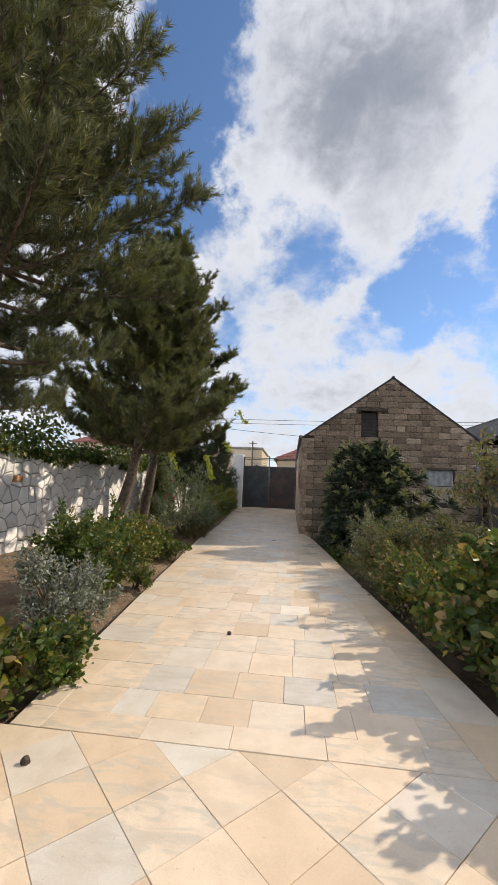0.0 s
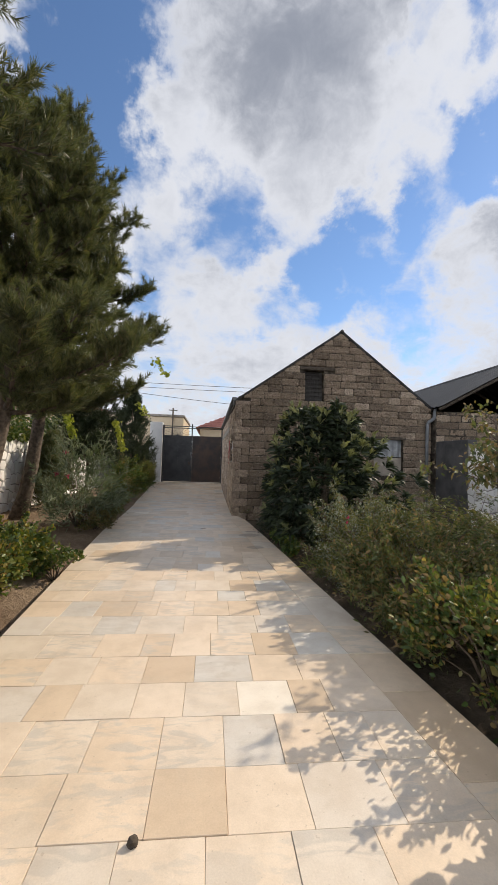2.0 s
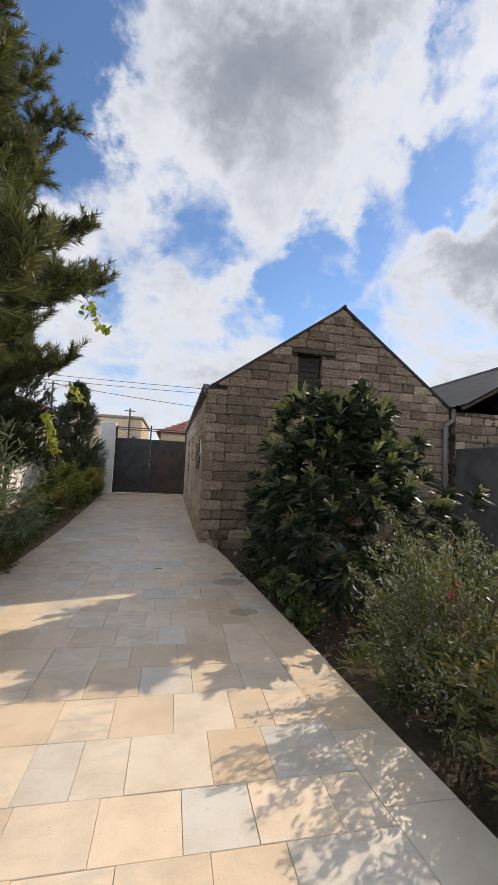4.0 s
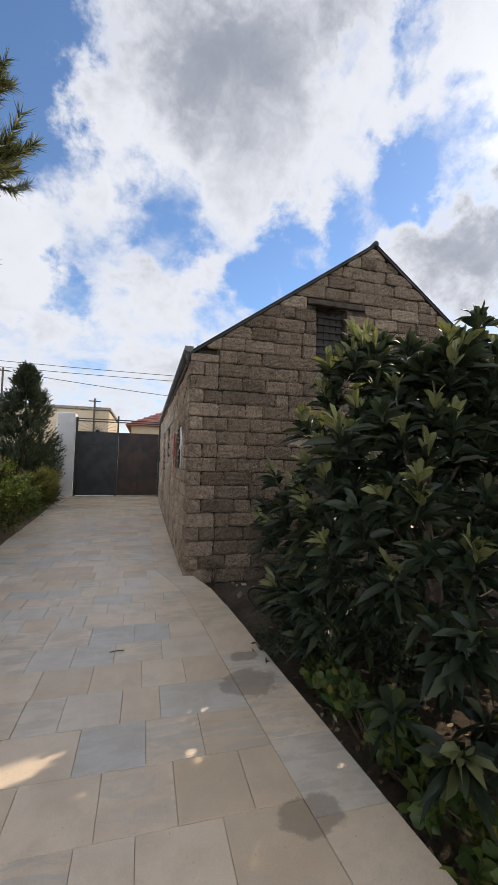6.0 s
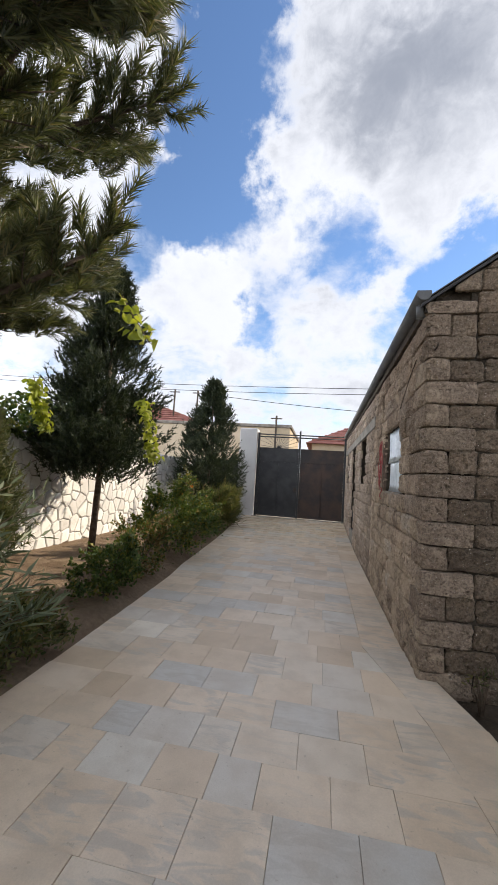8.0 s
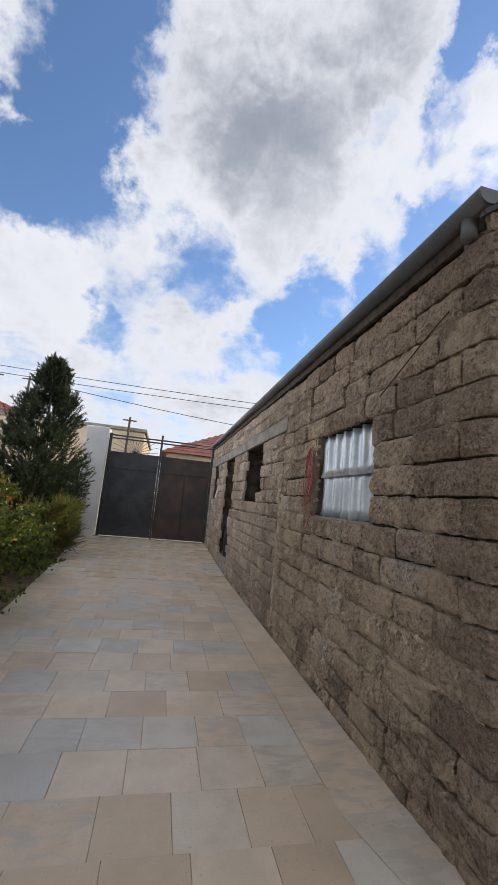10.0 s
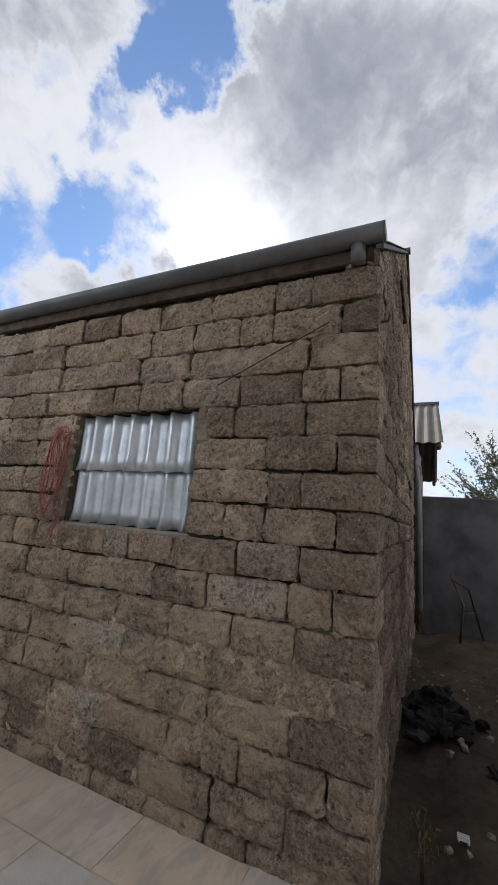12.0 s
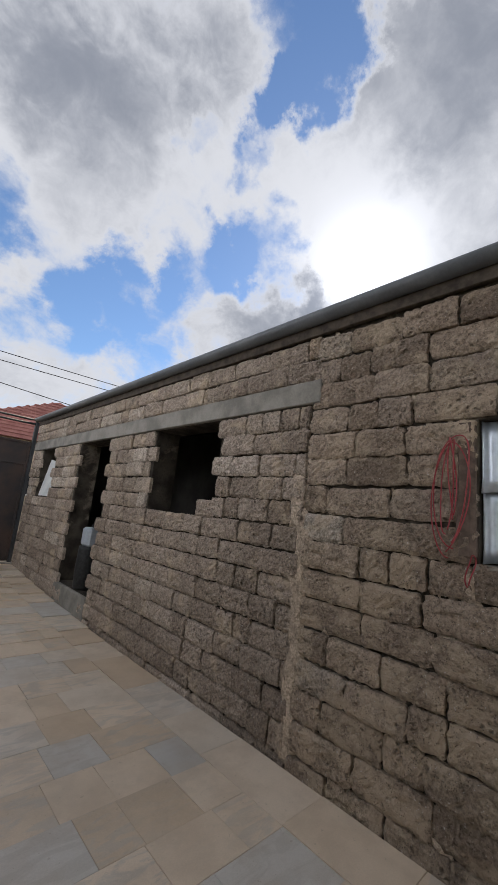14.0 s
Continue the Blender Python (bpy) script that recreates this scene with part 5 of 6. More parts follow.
def shrub(name, label, at, size, clumps, leaves, leaf, mats, seed, flower=None, stems=10, up=0.5, droop=0.15, category="shrub", bare=0.0):
    """A shrub: stems from the ground to leafy clumps spread over an uneven dome. leaf: (length, width); mats: (material, share)."""
    rng = np.random.default_rng(seed)
    t = thing(name, label, category, at=at)
    sx, sy, sz = size
    a = rng.uniform(0, 2 * math.pi, clumps)
    h = rng.uniform(0.12, 1.0, clumps)
    rad = np.sqrt(np.clip(1 - (h - 0.35) ** 2 * 1.6, 0.05, 1)) * rng.uniform(0.45, 1.08, clumps)
    C = np.stack([sx * rad * np.cos(a), sy * rad * np.sin(a), sz * h * rng.uniform(0.7, 1.16, clumps)], 1)
    tubes = []
    for i in rng.permutation(clumps)[:max(stems, clumps // 2)]:
        b = np.array([C[i, 0] * 0.12, C[i, 1] * 0.12, -0.08])
        m = (b + C[i]) / 2 + np.array([-C[i, 0] * 0.10, -C[i, 1] * 0.10, 0.08 * sz])
        tubes.append(([b, m, C[i]], [0.010, 0.007, 0.003], 4))
    shoots = []
    for i in np.concatenate([rng.permutation(clumps), rng.permutation(clumps)[:clumps // 2]]):
        way = unit((C[i] * np.array([1, 1, 0.3]) / max(sx, sy) + np.array([0, 0, 0.7]) + rng.normal(0, 0.3, 3))[None, :])[0]
        ln = rng.uniform(0.22, 0.42) * sz
        tip = C[i] + way * ln + np.array([way[0], way[1], -0.5]) * 0.15 * ln
        shoots.append((C[i], tip))
        tubes.append(([C[i], (C[i] + tip) / 2 + np.array([0, 0, 0.08 * ln]), tip], [0.004, 0.003, 0.002], 4))
    part("branchwork", tubes_mesh("branchwork", tubes, TWIG), t)
    spread = 0.27 * (sx * sy * sz) ** (1 / 3) * 1.5 / clumps ** 0.33
    for mat, share, nm in mats:
        n = int(2.2 * leaves * share)
        who = rng.integers(0, clumps, n)
        P = C[who] + rng.normal(0, spread, (n, 3)) * np.array([1, 1, 0.8])
        far = rng.uniform(0, 1, n) < 0.42
        ends = rng.integers(0, len(shoots), n)
        A, B = np.array([q[0] for q in shoots])[ends], np.array([q[1] for q in shoots])[ends]
        P = np.where(far[:, None], A + (B - A) * rng.uniform(0.1, 1.05, (n, 1)) + rng.normal(0, 0.018, (n, 3)), P)
        P[:, 2] = np.maximum(P[:, 2], 0.0 + rng.uniform(0, 0.06, n))
        out = unit(P * np.array([1, 1, 0.6]) + rng.normal(0, 0.15, (n, 3)))
        D = unit(out * 0.7 + rng.normal(0, 0.6, (n, 3)) + np.array([0, 0, up]))
        V, F = leaf_arrays(rng, P, D, leaf[0], leaf[1], droop)
        part(nm, mesh_of(nm, V, F, mat), t)
    if flower:
        mat, count, r = flower
        for q in range(count):
            i = int(rng.integers(0, clumps))
            c = C[i] * np.array([1.05, 1.05, 1.04]) + rng.normal(0, 0.04, 3)
            n = 16
            P = np.repeat(c[None, :], n, 0) + rng.normal(0, r * 0.15, (n, 3))
            V, F = leaf_arrays(rng, P, unit(rng.normal(size=(n, 3)) + np.array([0, 0, 0.4])), r, r * 0.8, 0.1)
            part("flower", mesh_of("flower", V, F, mat), t)
    return t


def loquat(at, seed):
    """A broad evergreen with rosettes of long ribbed leaves."""
    rng = np.random.default_rng(seed)
    t = thing("loquat_tree", "broad dark loquat tree with leathery leaf rosettes", "tree", at=at)
    n = 520
    a = rng.uniform(0, 2 * math.pi, n)
    h = rng.uniform(0.02, 1.0, n) ** 0.85
    rad = (0.30 + 0.95 * np.sin(np.pi * np.clip(h * 0.72 + 0.23, 0, 1)) ** 1.1 * (1 - 0.84 * h)) * np.sqrt(rng.uniform(0.03, 1.12, n)) * (1 + 0.16 * np.sin(3 * a + 5 * h) + 0.22 * np.sin(5 * a - 9 * h + 1))
    C = np.stack([1.55 * rad * np.cos(a), 1.45 * rad * np.sin(a), 0.12 + 2.32 * h], 1)
    C[:, 0] = np.maximum(C[:, 0], -1.05 + rng.uniform(0, 0.15, n))
    C[:, 2] += rng.normal(0, 0.07, n) + 0.10 * np.sin(4 * a + 1)
    tubes = [([(0, 0, -0.1), (0.05, -0.03, 0.5), (0.0, 0.05, 1.2), (0.1, 0, 1.9)], [0.085, 0.07, 0.05, 0.02], 8)]
    part("trunk", tubes_mesh("trunk", tubes, BARK), t)
    limbs = []
    for c in C[::45]:
        b = np.array([0.0, 0.0, max(0.2, c[2] * 0.5)])
        limbs.append(([b, (b + c) / 2 + np.array([0, 0, -0.05]), c], [0.02, 0.014, 0.007], 5))
    part("limb", tubes_mesh("limb", limbs, BARK), t)
    for nm, mat, k, ln, w, which in (("leaves", LOQUAT, 26, 0.21, 0.054, np.ones(n, bool)), ("young_leaves", LOQUAT_YOUNG, 11, 0.20, 0.046, (rad > 0.70 * (1 - 0.55 * h)) & (h + rng.normal(0, 0.25, n) > 0.42))):
        CC = C[which]
        m = len(CC)
        out = unit(CC - np.array([0, 0, 0.8]))
        ring = rng.uniform(0, 2 * math.pi, (m, k))
        tilt = rng.uniform(0.15, 1.25, (m, k)) if nm == "leaves" else rng.uniform(0.1, 0.55, (m, k))
        axis = unit(out * 0.6 + np.array([0, 0, 0.9]))
        e1 = unit(np.cross(axis, np.array([[0.3, 0.2, 1.0]])))
        e2 = np.cross(axis, e1)
        Dm = axis[:, None, :] * np.cos(tilt)[..., None] + (e1[:, None, :] * np.cos(ring)[..., None] + e2[:, None, :] * np.sin(ring)[..., None]) * np.sin(tilt)[..., None]
        P = CC[:, None, :] - axis[:, None, :] * (rng.uniform(0, 0.10, (m, k, 1)) - (0.0 if nm == "leaves" else 0.10)) + Dm * 0.02
        V, F = leaf_arrays(rng, P.reshape(-1, 3), Dm.reshape(-1, 3), ln, w, 0.42, 0.14)
        part(nm, mesh_of(nm, V, F, mat), t, "pale young leaf tips" if nm == "young_leaves" else "")
    return t


def plants():
    pine((-4.0, 12.5, 0), 9.4, 2.5, 2.45, 15, 0.6, 0.0, 0.9)
    pine((-3.95, 10.35, 0), 7.4, 2.25, 2.75, 6, 0.8, 0.0, 0.9)
    pine((-4.35, 5.85, 0), 11.8, 2.5, 3.1, 7, 0.7, 3.9, 1.35)
    conifer("young_conifer", "young dark conifer on a thin bare trunk", (-3.7, 16.4, 0), 4.9, 1.42, 1.15, 8, JUNIPER, 0.8)
    conifer("juniper", "columnar dark juniper beside the gate pillar", (-3.6, 22.6, 0), 4.5, 0.75, 1.25, 9, JUNIPER, 0.62)
    conifer("grey_sapling", "slender greyish pine sapling by the wall", (-4.0, 14.3, 0), 1.95, 0.35, 0.42, 10, NEEDLE, 0.6)
    loquat((2.52, 11.0, 0), 12)
    G, Y, B, FG, GR = (GREEN_LEAF, 1.0, "leaves"), (YELLOW_LEAF, 0.4, "yellow_leaves"), (BROWN_LEAF, 0.4, "dry_leaves"), (FINE_GREEN, 1.0, "leaves"), (GREY_LEAF, 1.0, "leaves")
    left = [
        ("grape_shrub", "yellowing shrub with curled brown leaves", (-1.75, 3.15, 0), (0.55, 0.55, 0.72), 34, 1500, (0.085, 0.07), [(GREEN_LEAF, 0.5, "leaves"), (YELLOW_LEAF, 0.5, "yellow_leaves"), (BROWN_LEAF, 0.35, "dry_leaves")], None),
        ("ground_shrub", "low fresh green shrub at the paving edge", (-1.40, 2.95, 0), (0.38, 0.42, 0.36), 26, 1700, (0.05, 0.035), [G], None),
        ("ground_shrub", "low trailing green shrub at the paving edge", (-1.30, 3.85, 0), (0.35, 0.5, 0.32), 26, 1500, (0.05, 0.035), [G], None),
        ("silver_shrub", "grey-leaved shrub in the planting bed", (-1.70, 4.75, 0), (0.42, 0.45, 0.62), 34, 2600, (0.045, 0.022), [GR], None),
        ("green_shrub", "fresh green shrub in the planting bed", (-1.95, 5.75, 0), (0.55, 0.6, 0.85), 46, 3200, (0.055, 0.036), [G], (ORANGE, 1, 0.05)),
        ("yellow_shrub", "yellow-green shrub in the planting bed", (-1.95, 6.95, 0), (0.5, 0.75, 0.72), 42, 2900, (0.06, 0.035), [(GREEN_LEAF, 0.6, "leaves"), (YELLOW_LEAF, 0.7, "yellow_leaves")], None),
        ("ball_shrub", "small rounded clipped shrub at the edge", (-1.55, 6.35, 0), (0.2, 0.2, 0.24), 16, 900, (0.03, 0.02), [G], None),
        ("sapling", "nearly bare sapling in the earth bed", (-3.75, 8.3, 0), (0.16, 0.16, 0.75), 14, 90, (0.05, 0.03), [(YELLOW_LEAF, 1.0, "leaves")], None),
        ("yellow_shrub", "yellow-green shrub by the pine trunks", (-2.15, 8.2, 0), (0.5, 0.6, 0.62), 36, 2300, (0.06, 0.035), [(GREEN_LEAF, 0.7, "leaves"), (YELLOW_LEAF, 0.5, "yellow_leaves")], None),
        ("trailing_shrub", "small trailing shrub spilling on the slabs", (-1.62, 8.45, 0), (0.28, 0.25, 0.24), 14, 420, (0.05, 0.03), [G], None),
        ("oleander", "tall oleander with narrow grey-green leaves and pink flowers", (-2.42, 11.85, 0), (0.75, 0.75, 1.5), 60, 2200, (0.17, 0.022), [(OLEANDER, 1.0, "leaves")], (PINK, 5, 0.06)),
        ("low_shrub", "low dull green shrub at the paving edge", (-2.15, 12.75, 0), (0.42, 0.6, 0.42), 34, 2300, (0.05, 0.02), [FG], None),
        ("low_shrub", "low dry reddish shrub at the paving edge", (-2.05, 11.5, 0), (0.35, 0.5, 0.3), 26, 1300, (0.045, 0.02), [(FINE_GREEN, 0.6, "leaves"), (BROWN_LEAF, 0.5, "dry_leaves")], None),
        ("green_shrub", "fresh green rose shrub in the bed", (-2.35, 14.6, 0), (0.34, 0.42, 0.50), 22, 1300, (0.05, 0.035), [G], None),
        ("brown_shrub", "brownish dry shrub in the bed", (-2.50, 15.7, 0), (0.38, 0.42, 0.72), 20, 1100, (0.055, 0.03), [(GREEN_LEAF, 0.5, "leaves"), (BROWN_LEAF, 0.6, "dry_leaves")], (PINK, 1, 0.05)),
        ("rose_shrub", "dense green rose shrub with red blooms", (-2.70, 17.4, 0), (0.55, 0.65, 1.05), 34, 3200, (0.055, 0.04), [G, (YELLOW_LEAF, 0.15, "yellow_leaves")], (RED, 3, 0.045)),
        ("rose_shrub", "dense green rose shrub beside the drive", (-2.85, 19.2, 0), (0.5, 0.65, 0.92), 30, 2600, (0.055, 0.04), [G], (ORANGE, 2, 0.04)),
        ("tall_grass", "clump of tall thin grass by the gate pillar", (-2.78, 21.4, 0), (0.4, 0.8, 0.95), 44, 2600, (0.28, 0.014), [(FINE_GREEN, 1.0, "foliage")], None),
        ("pale_shrub", "thin pale shrub under the juniper", (-3.3, 20.7, 0), (0.4, 0.5, 1.2), 30, 1000, (0.06, 0.03), [(FINE_GREEN, 1.0, "leaves")], (ORANGE, 2, 0.05)),
    ]
    right = [
        ("vine_shrub", "broad-leaved green vine shrub by the slabs", (2.52, 4.75, -0.05), (0.60, 0.7, 0.82), 52, 3600, (0.092, 0.082), [(GREEN_LEAF, 0.9, "leaves"), (BROWN_LEAF, 0.2, "dry_leaves"), (YELLOW_LEAF, 0.15, "yellow_leaves")], None),
        ("vine_shrub", "broad-leaved green shrub beside the courtyard", (3.05, 2.95, -0.05), (0.62, 0.62, 1.0), 70, 3600, (0.09, 0.065), [G], None),
        ("vine_shrub", "broad-leaved shrub with dull red flowers", (3.15, 4.0, -0.05), (0.75, 0.80, 1.12), 110, 7600, (0.09, 0.065), [G], (RED, 3, 0.06)),
        ("feathery_shrub", "tangled feathery olive-brown shrub", (2.36, 7.1, -0.05), (0.70, 1.10, 0.80), 90, 5200, (0.065, 0.021), [FG, (BROWN_LEAF, 0.28, "dry_leaves")], None),
        ("feathery_shrub", "loose arching feathery shrub", (3.55, 6.3, -0.05), (0.7, 0.8, 0.80), 60, 2400, (0.07, 0.02), [FG], None),
        ("yellow_shrub", "yellowing green shrub beside the slabs", (2.22, 5.75, -0.05), (0.5, 0.6, 0.76), 34, 2400, (0.055, 0.028), [(GREEN_LEAF, 0.7, "leaves"), (BROWN_LEAF, 0.35, "dry_leaves"), (YELLOW_LEAF, 0.2, "yellow_leaves")], None),
        ("silver_shrub", "tall silver-grey shrub with red flowers", (4.35, 5.6, -0.05), (0.7, 0.8, 1.0), 70, 4200, (0.06, 0.022), [GR], (RED, 3, 0.05)),
        ("white_shrub", "grey-green shrub with tiny pale flowers", (2.30, 8.30, -0.05), (0.60, 0.75, 0.92), 70, 8600, (0.036, 0.013), [(GREY_LEAF, 0.45, "leaves"), (FINE_GREEN, 0.8, "green_leaves")], (PINK, 3, 0.025)),
        ("grassy_plant", "grassy dark green tuft under the loquat", (1.95, 8.5, -0.05), (0.3, 0.35, 0.3), 26, 420, (0.15, 0.008), [(GREEN_LEAF, 1.0, "foliage")], None),
        ("fern_shrub", "arching shrub with frond-like twigs", (4.4, 8.2, -0.05), (0.8, 0.8, 0.85), 60, 2600, (0.075, 0.025), [FG], None),
        ("creeper", "broad-leaved creeper along the paving edge", (1.62, 10.3, -0.05), (0.15, 0.85, 0.20), 44, 620, (0.078, 0.062), [G], None),
        ("dark_shrub", "dark low shrub beneath the loquat", (1.85, 11.1, -0.05), (0.45, 0.9, 0.5), 40, 1800, (0.06, 0.02), [(JUNIPER, 1.0, "leaves")], None),
        ("corner_weed", "thin green weeds at the house corner", (1.25, 13.5, -0.05), (0.10, 0.08, 0.22), 6, 22, (0.045, 0.012), [FG], None),
    ]
    # low arching fronds that stand out of the feathery shrubs
    rng = np.random.default_rng(91)
    for x, y, z, m in ((2.8, 7.5, 0.72, 20), (3.6, 8.1, 0.80, 18), (3.3, 6.5, 0.60, 14)):
        t = thing("frond_shrub", "shrub of arching fern-like fronds", "shrub", at=(x, y, -0.05))
        leaflets = []
        for _ in range(m):
            a, ln = rng.uniform(0, 2 * math.pi), rng.uniform(0.85, 1.4)
            d = np.array([math.cos(a), math.sin(a), 0])
            pts = [d * ln * 0.75 * u + np.array([0, 0, z * 2.6 * u - z * 1.25 * u * u * ln]) for u in np.linspace(0, 1, 7)]
            part("frond", tubes_mesh("frond", [(pts, [0.006 - 0.0006 * q for q in range(7)], 4)], TWIG), t)
            n = 150
            u = rng.uniform(0.3, 1.0, n)
            P = np.stack([np.interp(u, np.linspace(0, 1, 7), [q[c] for q in pts]) for c in range(3)], 1)
            s = np.where(rng.uniform(0, 1, n) < 0.5, 1.0, -1.0)[:, None] * np.array([[-d[1], d[0], 0.1]])
            V, F = leaf_arrays(rng, P + s * rng.uniform(0, 0.11, (n, 1)) + rng.normal(0, 0.008, (n, 3)), s + d * 0.6 + rng.normal(0, 0.25, (n, 3)), 0.05, 0.014, 0.2)
            leaflets.append((V, F))
        part("leaves", mesh_of("leaves", *join_arrays(*leaflets), FINE_GREEN), t)
    for k, (nm, label, at, size, clumps, leaves, leaf, mats, flower) in enumerate(left + right):
        shrub(nm, label, at, size, clumps, leaves, leaf, mats, 100 + k, flower, up=0.9 if "grass" in nm else 0.4)
    # slender young tree whose crown stands over the shrubs
    rng = np.random.default_rng(88)
    t = thing("slender_tree", "slender young tree with sparse brownish leaves", "tree", at=(3.75, 7.75, -0.06))
    part("trunk", tubes_mesh("trunk", [([(0, 0, -0.05), (0.03, 0.02, 0.9), (-0.08, -0.05, 1.7), (-0.15, -0.1, 2.2)], [0.03, 0.024, 0.016, 0.006], 7)], BARK), t)
    twigs, P = [], []
    for k in range(34):
        a, b = rng.uniform(0, 2 * math.pi), rng.uniform(1.25, 2.1)
        ln = rng.uniform(0.45, 0.95)
        root = np.array([-0.06, -0.04, b])
        tip = root + np.array([math.cos(a) * ln, math.sin(a) * ln, rng.uniform(0.0, 0.45)])
        mid = (root + tip) / 2 + np.array([0, 0, 0.08])
        twigs.append(([root, mid, tip], [0.008, 0.005, 0.002], 4))
        for u in rng.uniform(0.25, 1.05, 46):
            P.append(root + (tip - root) * u + np.array([0, 0, 0.16 * u * (1 - u) * 2]) + rng.normal(0, 0.05, 3))
    part("branchwork", tubes_mesh("branchwork", twigs, TWIG), t)
    P = np.array(P)
    for nm, mat, lo, hi in (("leaves", FINE_GREEN, 0, 2), ("dry_leaves", BROWN_LEAF, 2, 3)):
        Q = P[(np.arange(len(P)) % 3 >= lo) & (np.arange(len(P)) % 3 < hi)]
        V, F = leaf_arrays(rng, Q, rng.normal(size=Q.shape) + np.array([0, 0, -0.2]), 0.075, 0.036, 0.25)
        part(nm, mesh_of(nm, V, F, mat), t)
    # green climber over the stone wall and a lime-coloured spray hanging from the pine
    for k, (y0, y1, n) in enumerate(((4.5, 12.0, 5200), (12.5, 20.0, 5200))):
        rng = np.random.default_rng(60 + k)
        t = thing("wall_climber", "leafy green climber tumbling over the stone wall", "climber", at=(LEFT_X - 0.35, y0, 1.97))
        y = rng.uniform(0, y1 - y0, n)
        hgt = 0.55 + 0.35 * np.sin(y * 1.7) + 0.25 * np.sin(y * 4.1)
        P = np.stack([rng.normal(0.0, 0.28, n), y, rng.uniform(-0.25, 1.0, n) * np.maximum(hgt, 0.15)], 1)
        P[:, 0] = np.where(P[:, 2] < 0.02, np.maximum(P[:, 0], 0.42), P[:, 0])
        V, F = leaf_arrays(rng, P, rng.normal(size=(n, 3)) + np.array([0.5, 0, 0]), 0.09, 0.075, 0.3)
        part("leaves", mesh_of("leaves", V, F, GREEN_LEAF), t)
        vines = [([(0, a, 0.03), (0.05, a + 0.5, 0.25), (-0.05, a + 1.1, 0.1)], [0.015, 0.012, 0.008], 5) for a in np.arange(0, y1 - y0 - 1, 0.9)]
        part("stems", tubes_mesh("stems", vines, TWIG), t)
    rng = np.random.default_rng(77)
    for at, ln, n in (((-2.75, 15.9, 2.55), 0.95, 260), ((-3.9, 14.9, 2.6), 0.7, 260), ((-1.55, 13.0, 2.75), 0.3, 40), ((-0.85, 10.7, 3.30), 0.28, 34)):
        t = thing("lime_vine", "hanging spray of lime-yellow vine leaves", "climber", at=at)
        s = rng.uniform(0, 1, n)
        P = np.stack([0.22 * s + rng.normal(0, 0.05, n), 0.1 * s + rng.normal(0, 0.05, n), -ln * s], 1)
        V, F = leaf_arrays(rng, P, rng.normal(size=(n, 3)), 0.08, 0.065, 0.3)
        part("leaves", mesh_of("leaves", V, F, VINE_YELLOW), t)
        part("stem", tubes_mesh("stem", [([(0, 0, 0.05), (0.1, 0.04, -0.4 * ln), (0.22, 0.1, -ln)], [0.005, 0.004, 0.003], 4)], TWIG), t)
    # trees far behind the garden wall on the other side
    for k, (x, y, h, r) in enumerate(((16.0, 10.5, 4.2, 1.6), (18.5, 8.5, 4.6, 1.9))):
        shrub("distant_tree", "dark distant tree behind the wall", (x, y, 0), (r, r, h), 160, 9000, (0.10, 0.05), [(JUNIPER, 1.0, "leaves")], 200 + k, category="tree")


plants()


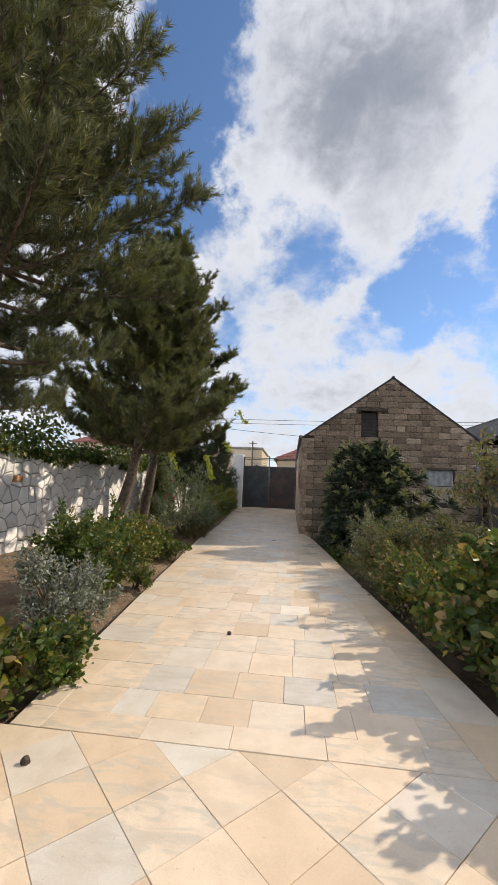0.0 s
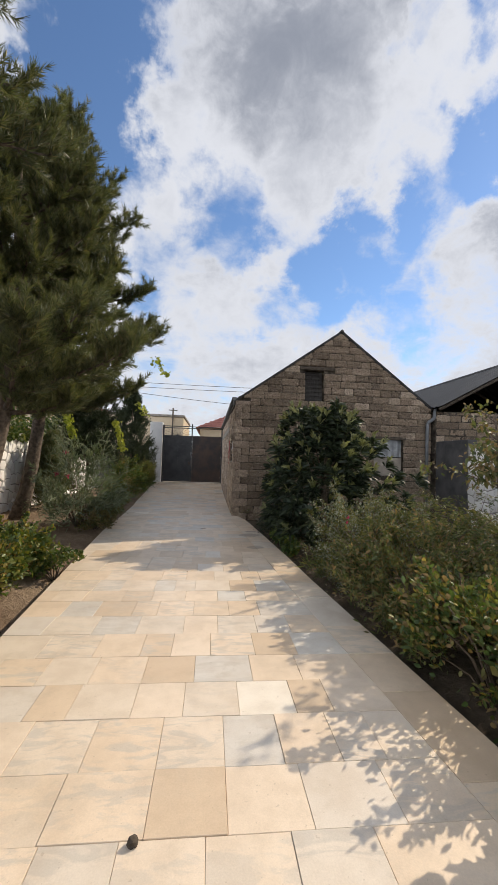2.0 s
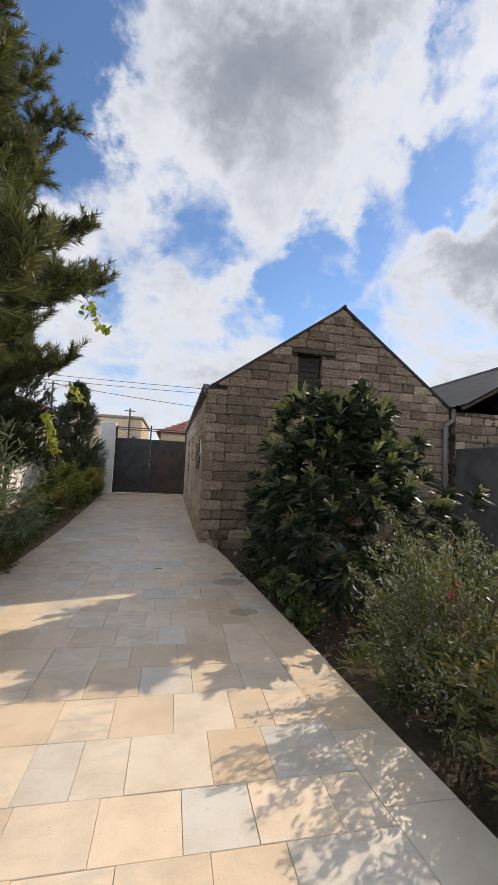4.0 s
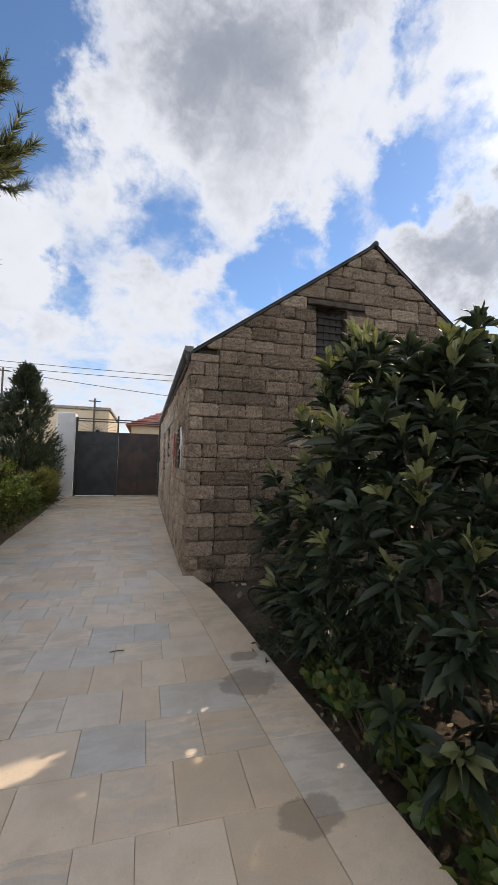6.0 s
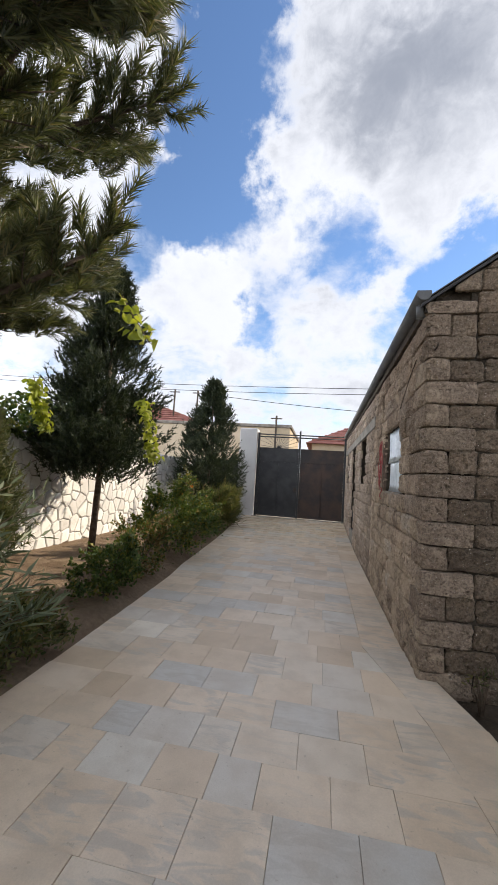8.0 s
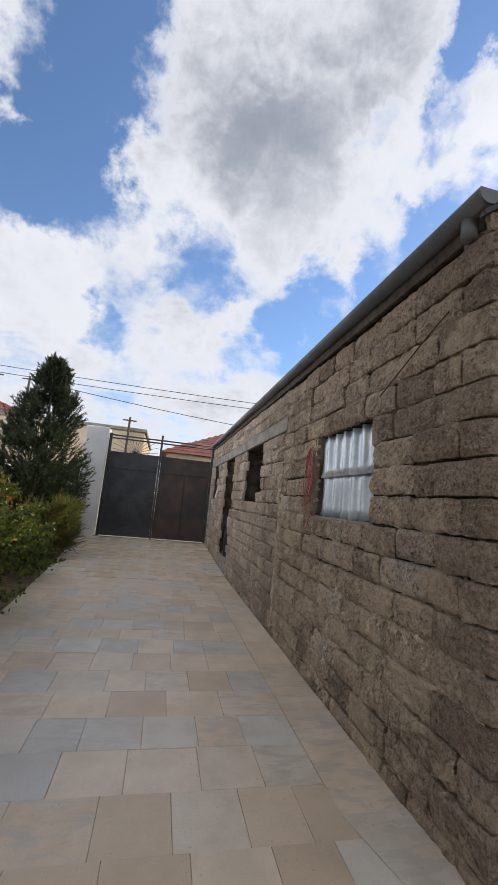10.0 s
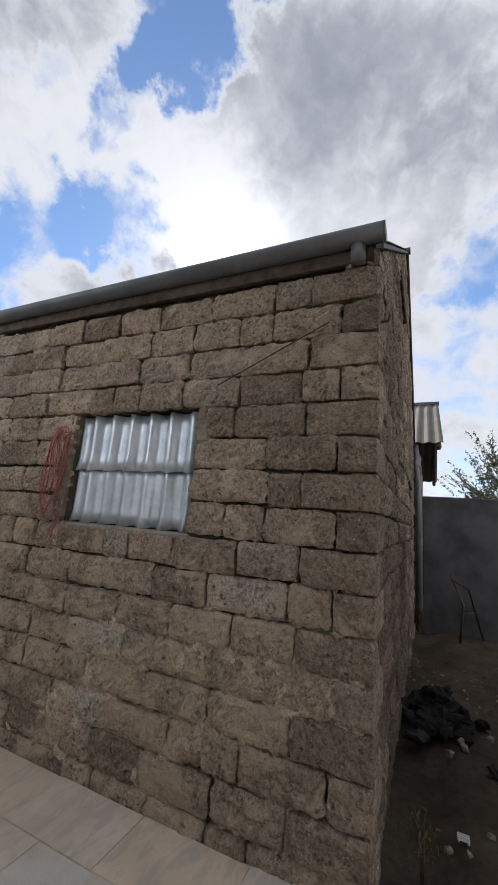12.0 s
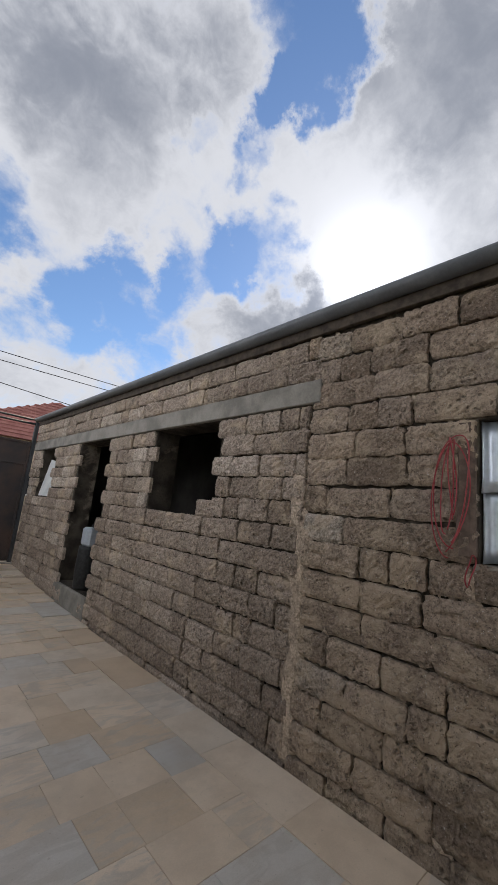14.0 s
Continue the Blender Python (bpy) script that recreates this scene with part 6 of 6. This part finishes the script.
# ---------- clutter ----------
def clutter():
    rng = np.random.default_rng(31)
    hose = thing("hose", "black garden hose curled beside the paving", "hose")
    pts = [(1.62 + 0.28 * math.cos(1.9 * s) + 0.06 * s, 12.45 + 0.24 * math.sin(1.9 * s) - 0.05 * s, -0.03 + 0.14 * max(0, math.sin(1.3 * s)) ** 2) for s in np.linspace(0, 7, 60)]
    part("hose_line", tubes_mesh("hose_line", [(pts, 0.014, 6)], BLACK_RUBBER), hose)
    for x, y in ((1.35, 9.6), (3.2, 12.9)):
        t = thing("leaf_litter", "dry fallen leaves on the dark soil", "leaf litter", kind="stuff")
        n = 300
        P = np.stack([x + np.abs(rng.normal(0.5, 0.5, n)), y + rng.normal(0, 0.8, n), -0.055 + rng.uniform(0, 0.03, n)], 1)
        V, F = leaf_arrays(rng, P, rng.normal(size=(n, 3)) * np.array([1, 1, 0.15]), 0.05, 0.024, 0.0)
        part("leaves", mesh_of("leaves", V, F, LITTER), t)["kind"] = "stuff"
    # heap of black scrap behind the gable corner
    heap = thing("scrap_heap", "heap of torn black plastic scrap on the dirt", "scrap heap", at=(3.05, 13.38, -0.07))
    for k in range(46):
        r = float(rng.uniform(0.035, 0.095))
        bm = bmesh.new()
        bmesh.ops.create_icosphere(bm, subdivisions=2, radius=r)
        for v in bm.verts:
            v.co *= 1 + 0.9 * noise.noise(v.co * 20 + Vector((k, 0, 0)))
            v.co.z *= 0.45
        bmesh.ops.rotate(bm, verts=bm.verts, cent=(0, 0, 0), matrix=Matrix.Rotation(float(rng.uniform(-0.9, 0.9)), 3, "X") @ Matrix.Rotation(float(rng.uniform(-0.9, 0.9)), 3, "Y"))
        dx, dy = float(rng.normal(0, 0.24)), float(rng.normal(0, 0.13))
        top = 0.24 * math.exp(-(dx / 0.3) ** 2 - (dy / 0.2) ** 2)
        bmesh.ops.translate(bm, vec=(dx, dy, 0.02 + top * float(rng.uniform(0.1, 1))), verts=bm.verts)
        part("scrap_piece", bm, heap, "", SCRAP)
    # a grating offcut on the dirt
    grate = thing("grating_piece", "small pale striped grating lying on the dirt", "grating", at=(1.62, 13.31, -0.075))
    for k in range(4):
        part("slat", box(-0.03 + 0.016 * k, -0.021 + 0.016 * k, -0.03, 0.03, 0.008, 0.014, 0.001), grate, "", CLOTH)
    for y in (-0.027, 0.02):
        part("crosspiece", box(-0.033, 0.03, y, y + 0.007, 0.0, 0.0078, 0.001), grate, "", CLOTH)
    for k in range(16):
        x, y = rng.uniform(1.4, 3.4), rng.uniform(12.7, 13.4)
        r = float(rng.uniform(0.015, 0.04))
        bm = bmesh.new()
        bmesh.ops.create_icosphere(bm, subdivisions=1, radius=r, matrix=Matrix.Translation((x, y, -0.075 + r * 0.3)))
        for v in bm.verts:
            v.co += Vector(rng.normal(0, r * 0.2, 3))
        tagged(part("pebble", bm, None, "", PLASTER), "pale stone chip lying on the dirt", "stone", "stone chips by the gable")
    barrow = thing("cart_frame", "rusty bent metal frame leaning at the wall", "metal frame", at=(5.9, 13.05, -0.06))
    for pts in ([(0, 0, 0), (-0.1, -0.05, 0.55), (0.15, 0.1, 0.95)], [(0.45, -0.35, 0), (0.2, -0.15, 0.75), (-0.1, 0.1, 0.9)], [(0.0, 0, 0.4), (0.35, -0.25, 0.4)]):
        part("bar", tubes_mesh("bar", [(pts, 0.018, 6)], STEEL_RUST), barrow)
    # small dropped things on the slabs
    for x, y in ((0.0, 4.95), (-0.743, 3.048)):
        bm = bmesh.new()
        bmesh.ops.create_icosphere(bm, subdivisions=2, radius=0.021, matrix=Matrix.Translation((x, y, 0.012)))
        for v in bm.verts:
            v.co += Vector(rng.normal(0, 0.003, 3))
        tagged(part("pine_cone", bm, None, "", TIMBER), "small dark cone fallen on the slabs", "cone")
    stick = thing("twig", "thin dry twig lying on the slabs", "twig", at=(0.10, 11.6, 0.0))
    part("stem", tubes_mesh("stem", [([(0, 0, 0.004), (0.05, 0.012, 0.005), (0.11, 0.015, 0.004)], 0.0035, 5)], TIMBER), stick)


clutter()


# ---------- pieces of walls and paving ----------
def pointing(side):
    """Mortar between the blocks of the side wall: deep in some joints, flush or smeared over the stone in others."""
    step = 0.026
    ys, zs = np.arange(GABLE_Y + 0.03, HOUSE_Y2 - 0.02, step), np.arange(-0.24, EAVE_Z - 0.04, step)
    vs, fs = [], []
    for z in zs:
        for y in ys:
            z, y = float(z), float(y)
            q = Vector((y, z, 0))
            a = noise.fractal(q * 2.1 + Vector((4, 1, 0)), 0.9, 2.0, 5)
            b = noise.fractal(q * 9.0 + Vector((0, 7, 3)), 1.0, 2.0, 3)
            low = max(0.0, min(1.0, (1.45 - z) / 0.55))
            old = max(0.0, min(1.0, (16.3 - y) / 0.9))
            c = noise.fractal(q * 24.0 + Vector((3, 0, 9)), 0.9, 2.0, 3)
            s = a * 0.50 + b * 0.62 + 0.20 * c - 0.56 + 0.56 * low * old
            seam = abs(y - 16.95 - 0.05 * noise.noise(Vector((z * 4, 2, 0))) - (0.06 if z > 1.45 else 0)) / (0.065 + 0.035 * noise.noise(Vector((z * 5, 9, 0))))
            if -0.05 < z < 1.85:
                s = max(s, 0.45 - 0.5 * seam ** 2 + 0.3 * b)
            s = max(0.0, min(1.0, 0.5 + 1.3 * s))
            if z > 2.38 and z < 2.62 and y > 16.75:
                s = 0.0
            x = WALL_X + 0.046 - 0.055 * s * s * (3 - 2 * s) + 0.009 * b - 0.006 * c
            vs.append((x, y, z))
    n = len(ys)
    for j in range(len(zs) - 1):
        for i in range(n - 1):
            yc, zc = ys[i] + step / 2, zs[j] + step / 2
            if any(a - 0.04 < yc < b + 0.04 and c - 0.04 < zc < d + 0.04 for a, b, c, d in SIDE_HOLES):
                continue
            k = j * n + i
            fs.append((k, k + n, k + n + 1, k + 1))
    part("pointing", mesh_of("pointing", vs, fs, SMEARED, True), side, "tan cement mortar smeared over joints")


def corner_stones(gable):
    rng = np.random.default_rng(23)
    z, row = -0.155, 0
    while z < EAVE_Z - 0.02:
        w, l = ((0.40, 0.20), (0.20, 0.38))[row % 2]
        h = min(0.1925, EAVE_Z + 0.02 - z)
        ob = part("corner_stone", quoin_block(rng, w, l, h - 0.006), gable, "", BLOCK_CORNER)
        ob.location = (WALL_X - 0.016 + float(rng.uniform(-0.006, 0.006)), GABLE_Y - 0.016 + float(rng.uniform(-0.006, 0.006)), z)
        z += 0.1925
        row += 1


def masonry():
    rng = np.random.default_rng(17)
    side = bpy.data.objects["wall_side"]
    turn_side = pose(0, 0, 0, 0, 0, -90)
    near = block_courses(rng, GABLE_Y - 0.016, 16.93, -0.155, EAVE_Z - 0.07, 0.1925, [0.36, 0.40, 0.44, 0.40, 0.22], [SIDE_HOLES[0]], bond=(0.20, 0.38))
    pointing(side)
    new_low = block_courses(rng, 16.94, HOUSE_Y2, -0.195, 2.395, 0.185, [0.30, 0.36, 0.38, 0.40, 0.22], SIDE_HOLES[1:])
    new_up = block_courses(rng, 16.88, HOUSE_Y2, 2.59, EAVE_Z - 0.07, 0.18, [0.36, 0.40, 0.44, 0.24], [])
    put = lambda u, d, z: (WALL_X + 0.012 - d, u, z)
    lay_blocks(rng, near + [b for b in new_low + new_up], side, lambda u, z: BLOCK_OLD if u < 16.95 else BLOCK_NEW, BLOCK_FAR, turn_side, put, lambda a, b, c, d: a < 20.0, 0.020, "limestone blocks towards the gate")
    extra = [(18.03, 18.25, 1.46, 1.62)]
    lay_blocks(rng, extra, side, lambda u, z: BLOCK_NEW, BLOCK_FAR, turn_side, put, lambda a, b, c, d: True, 0.020, "")
    gable = bpy.data.objects["wall_gable"]
    holes = GABLE_HOLES + [(2.60, 3.58, 3.965, 4.05)]
    gb = block_courses(rng, WALL_X - 0.016, HOUSE_X2, -0.155, RIDGE_Z, 0.1925, [0.38, 0.42, 0.46, 0.36, 0.24], holes, roof_z, bond=(0.40, 0.20))
    corner_stones(gable)
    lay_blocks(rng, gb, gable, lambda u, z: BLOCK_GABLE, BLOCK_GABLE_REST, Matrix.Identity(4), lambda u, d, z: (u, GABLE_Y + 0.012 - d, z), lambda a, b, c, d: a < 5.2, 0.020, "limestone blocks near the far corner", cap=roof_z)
    host = [o for o in SHED.children if o.name.startswith("wall")][0]
    sb = block_courses(rng, 6.48, 10.5, 0.0, 2.98, 0.1925, [0.40, 0.44, 0.38], [])
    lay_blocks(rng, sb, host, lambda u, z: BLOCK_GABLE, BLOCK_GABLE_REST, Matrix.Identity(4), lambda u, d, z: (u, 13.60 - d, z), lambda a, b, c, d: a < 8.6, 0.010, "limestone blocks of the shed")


masonry()
boundary_stones()
paving()
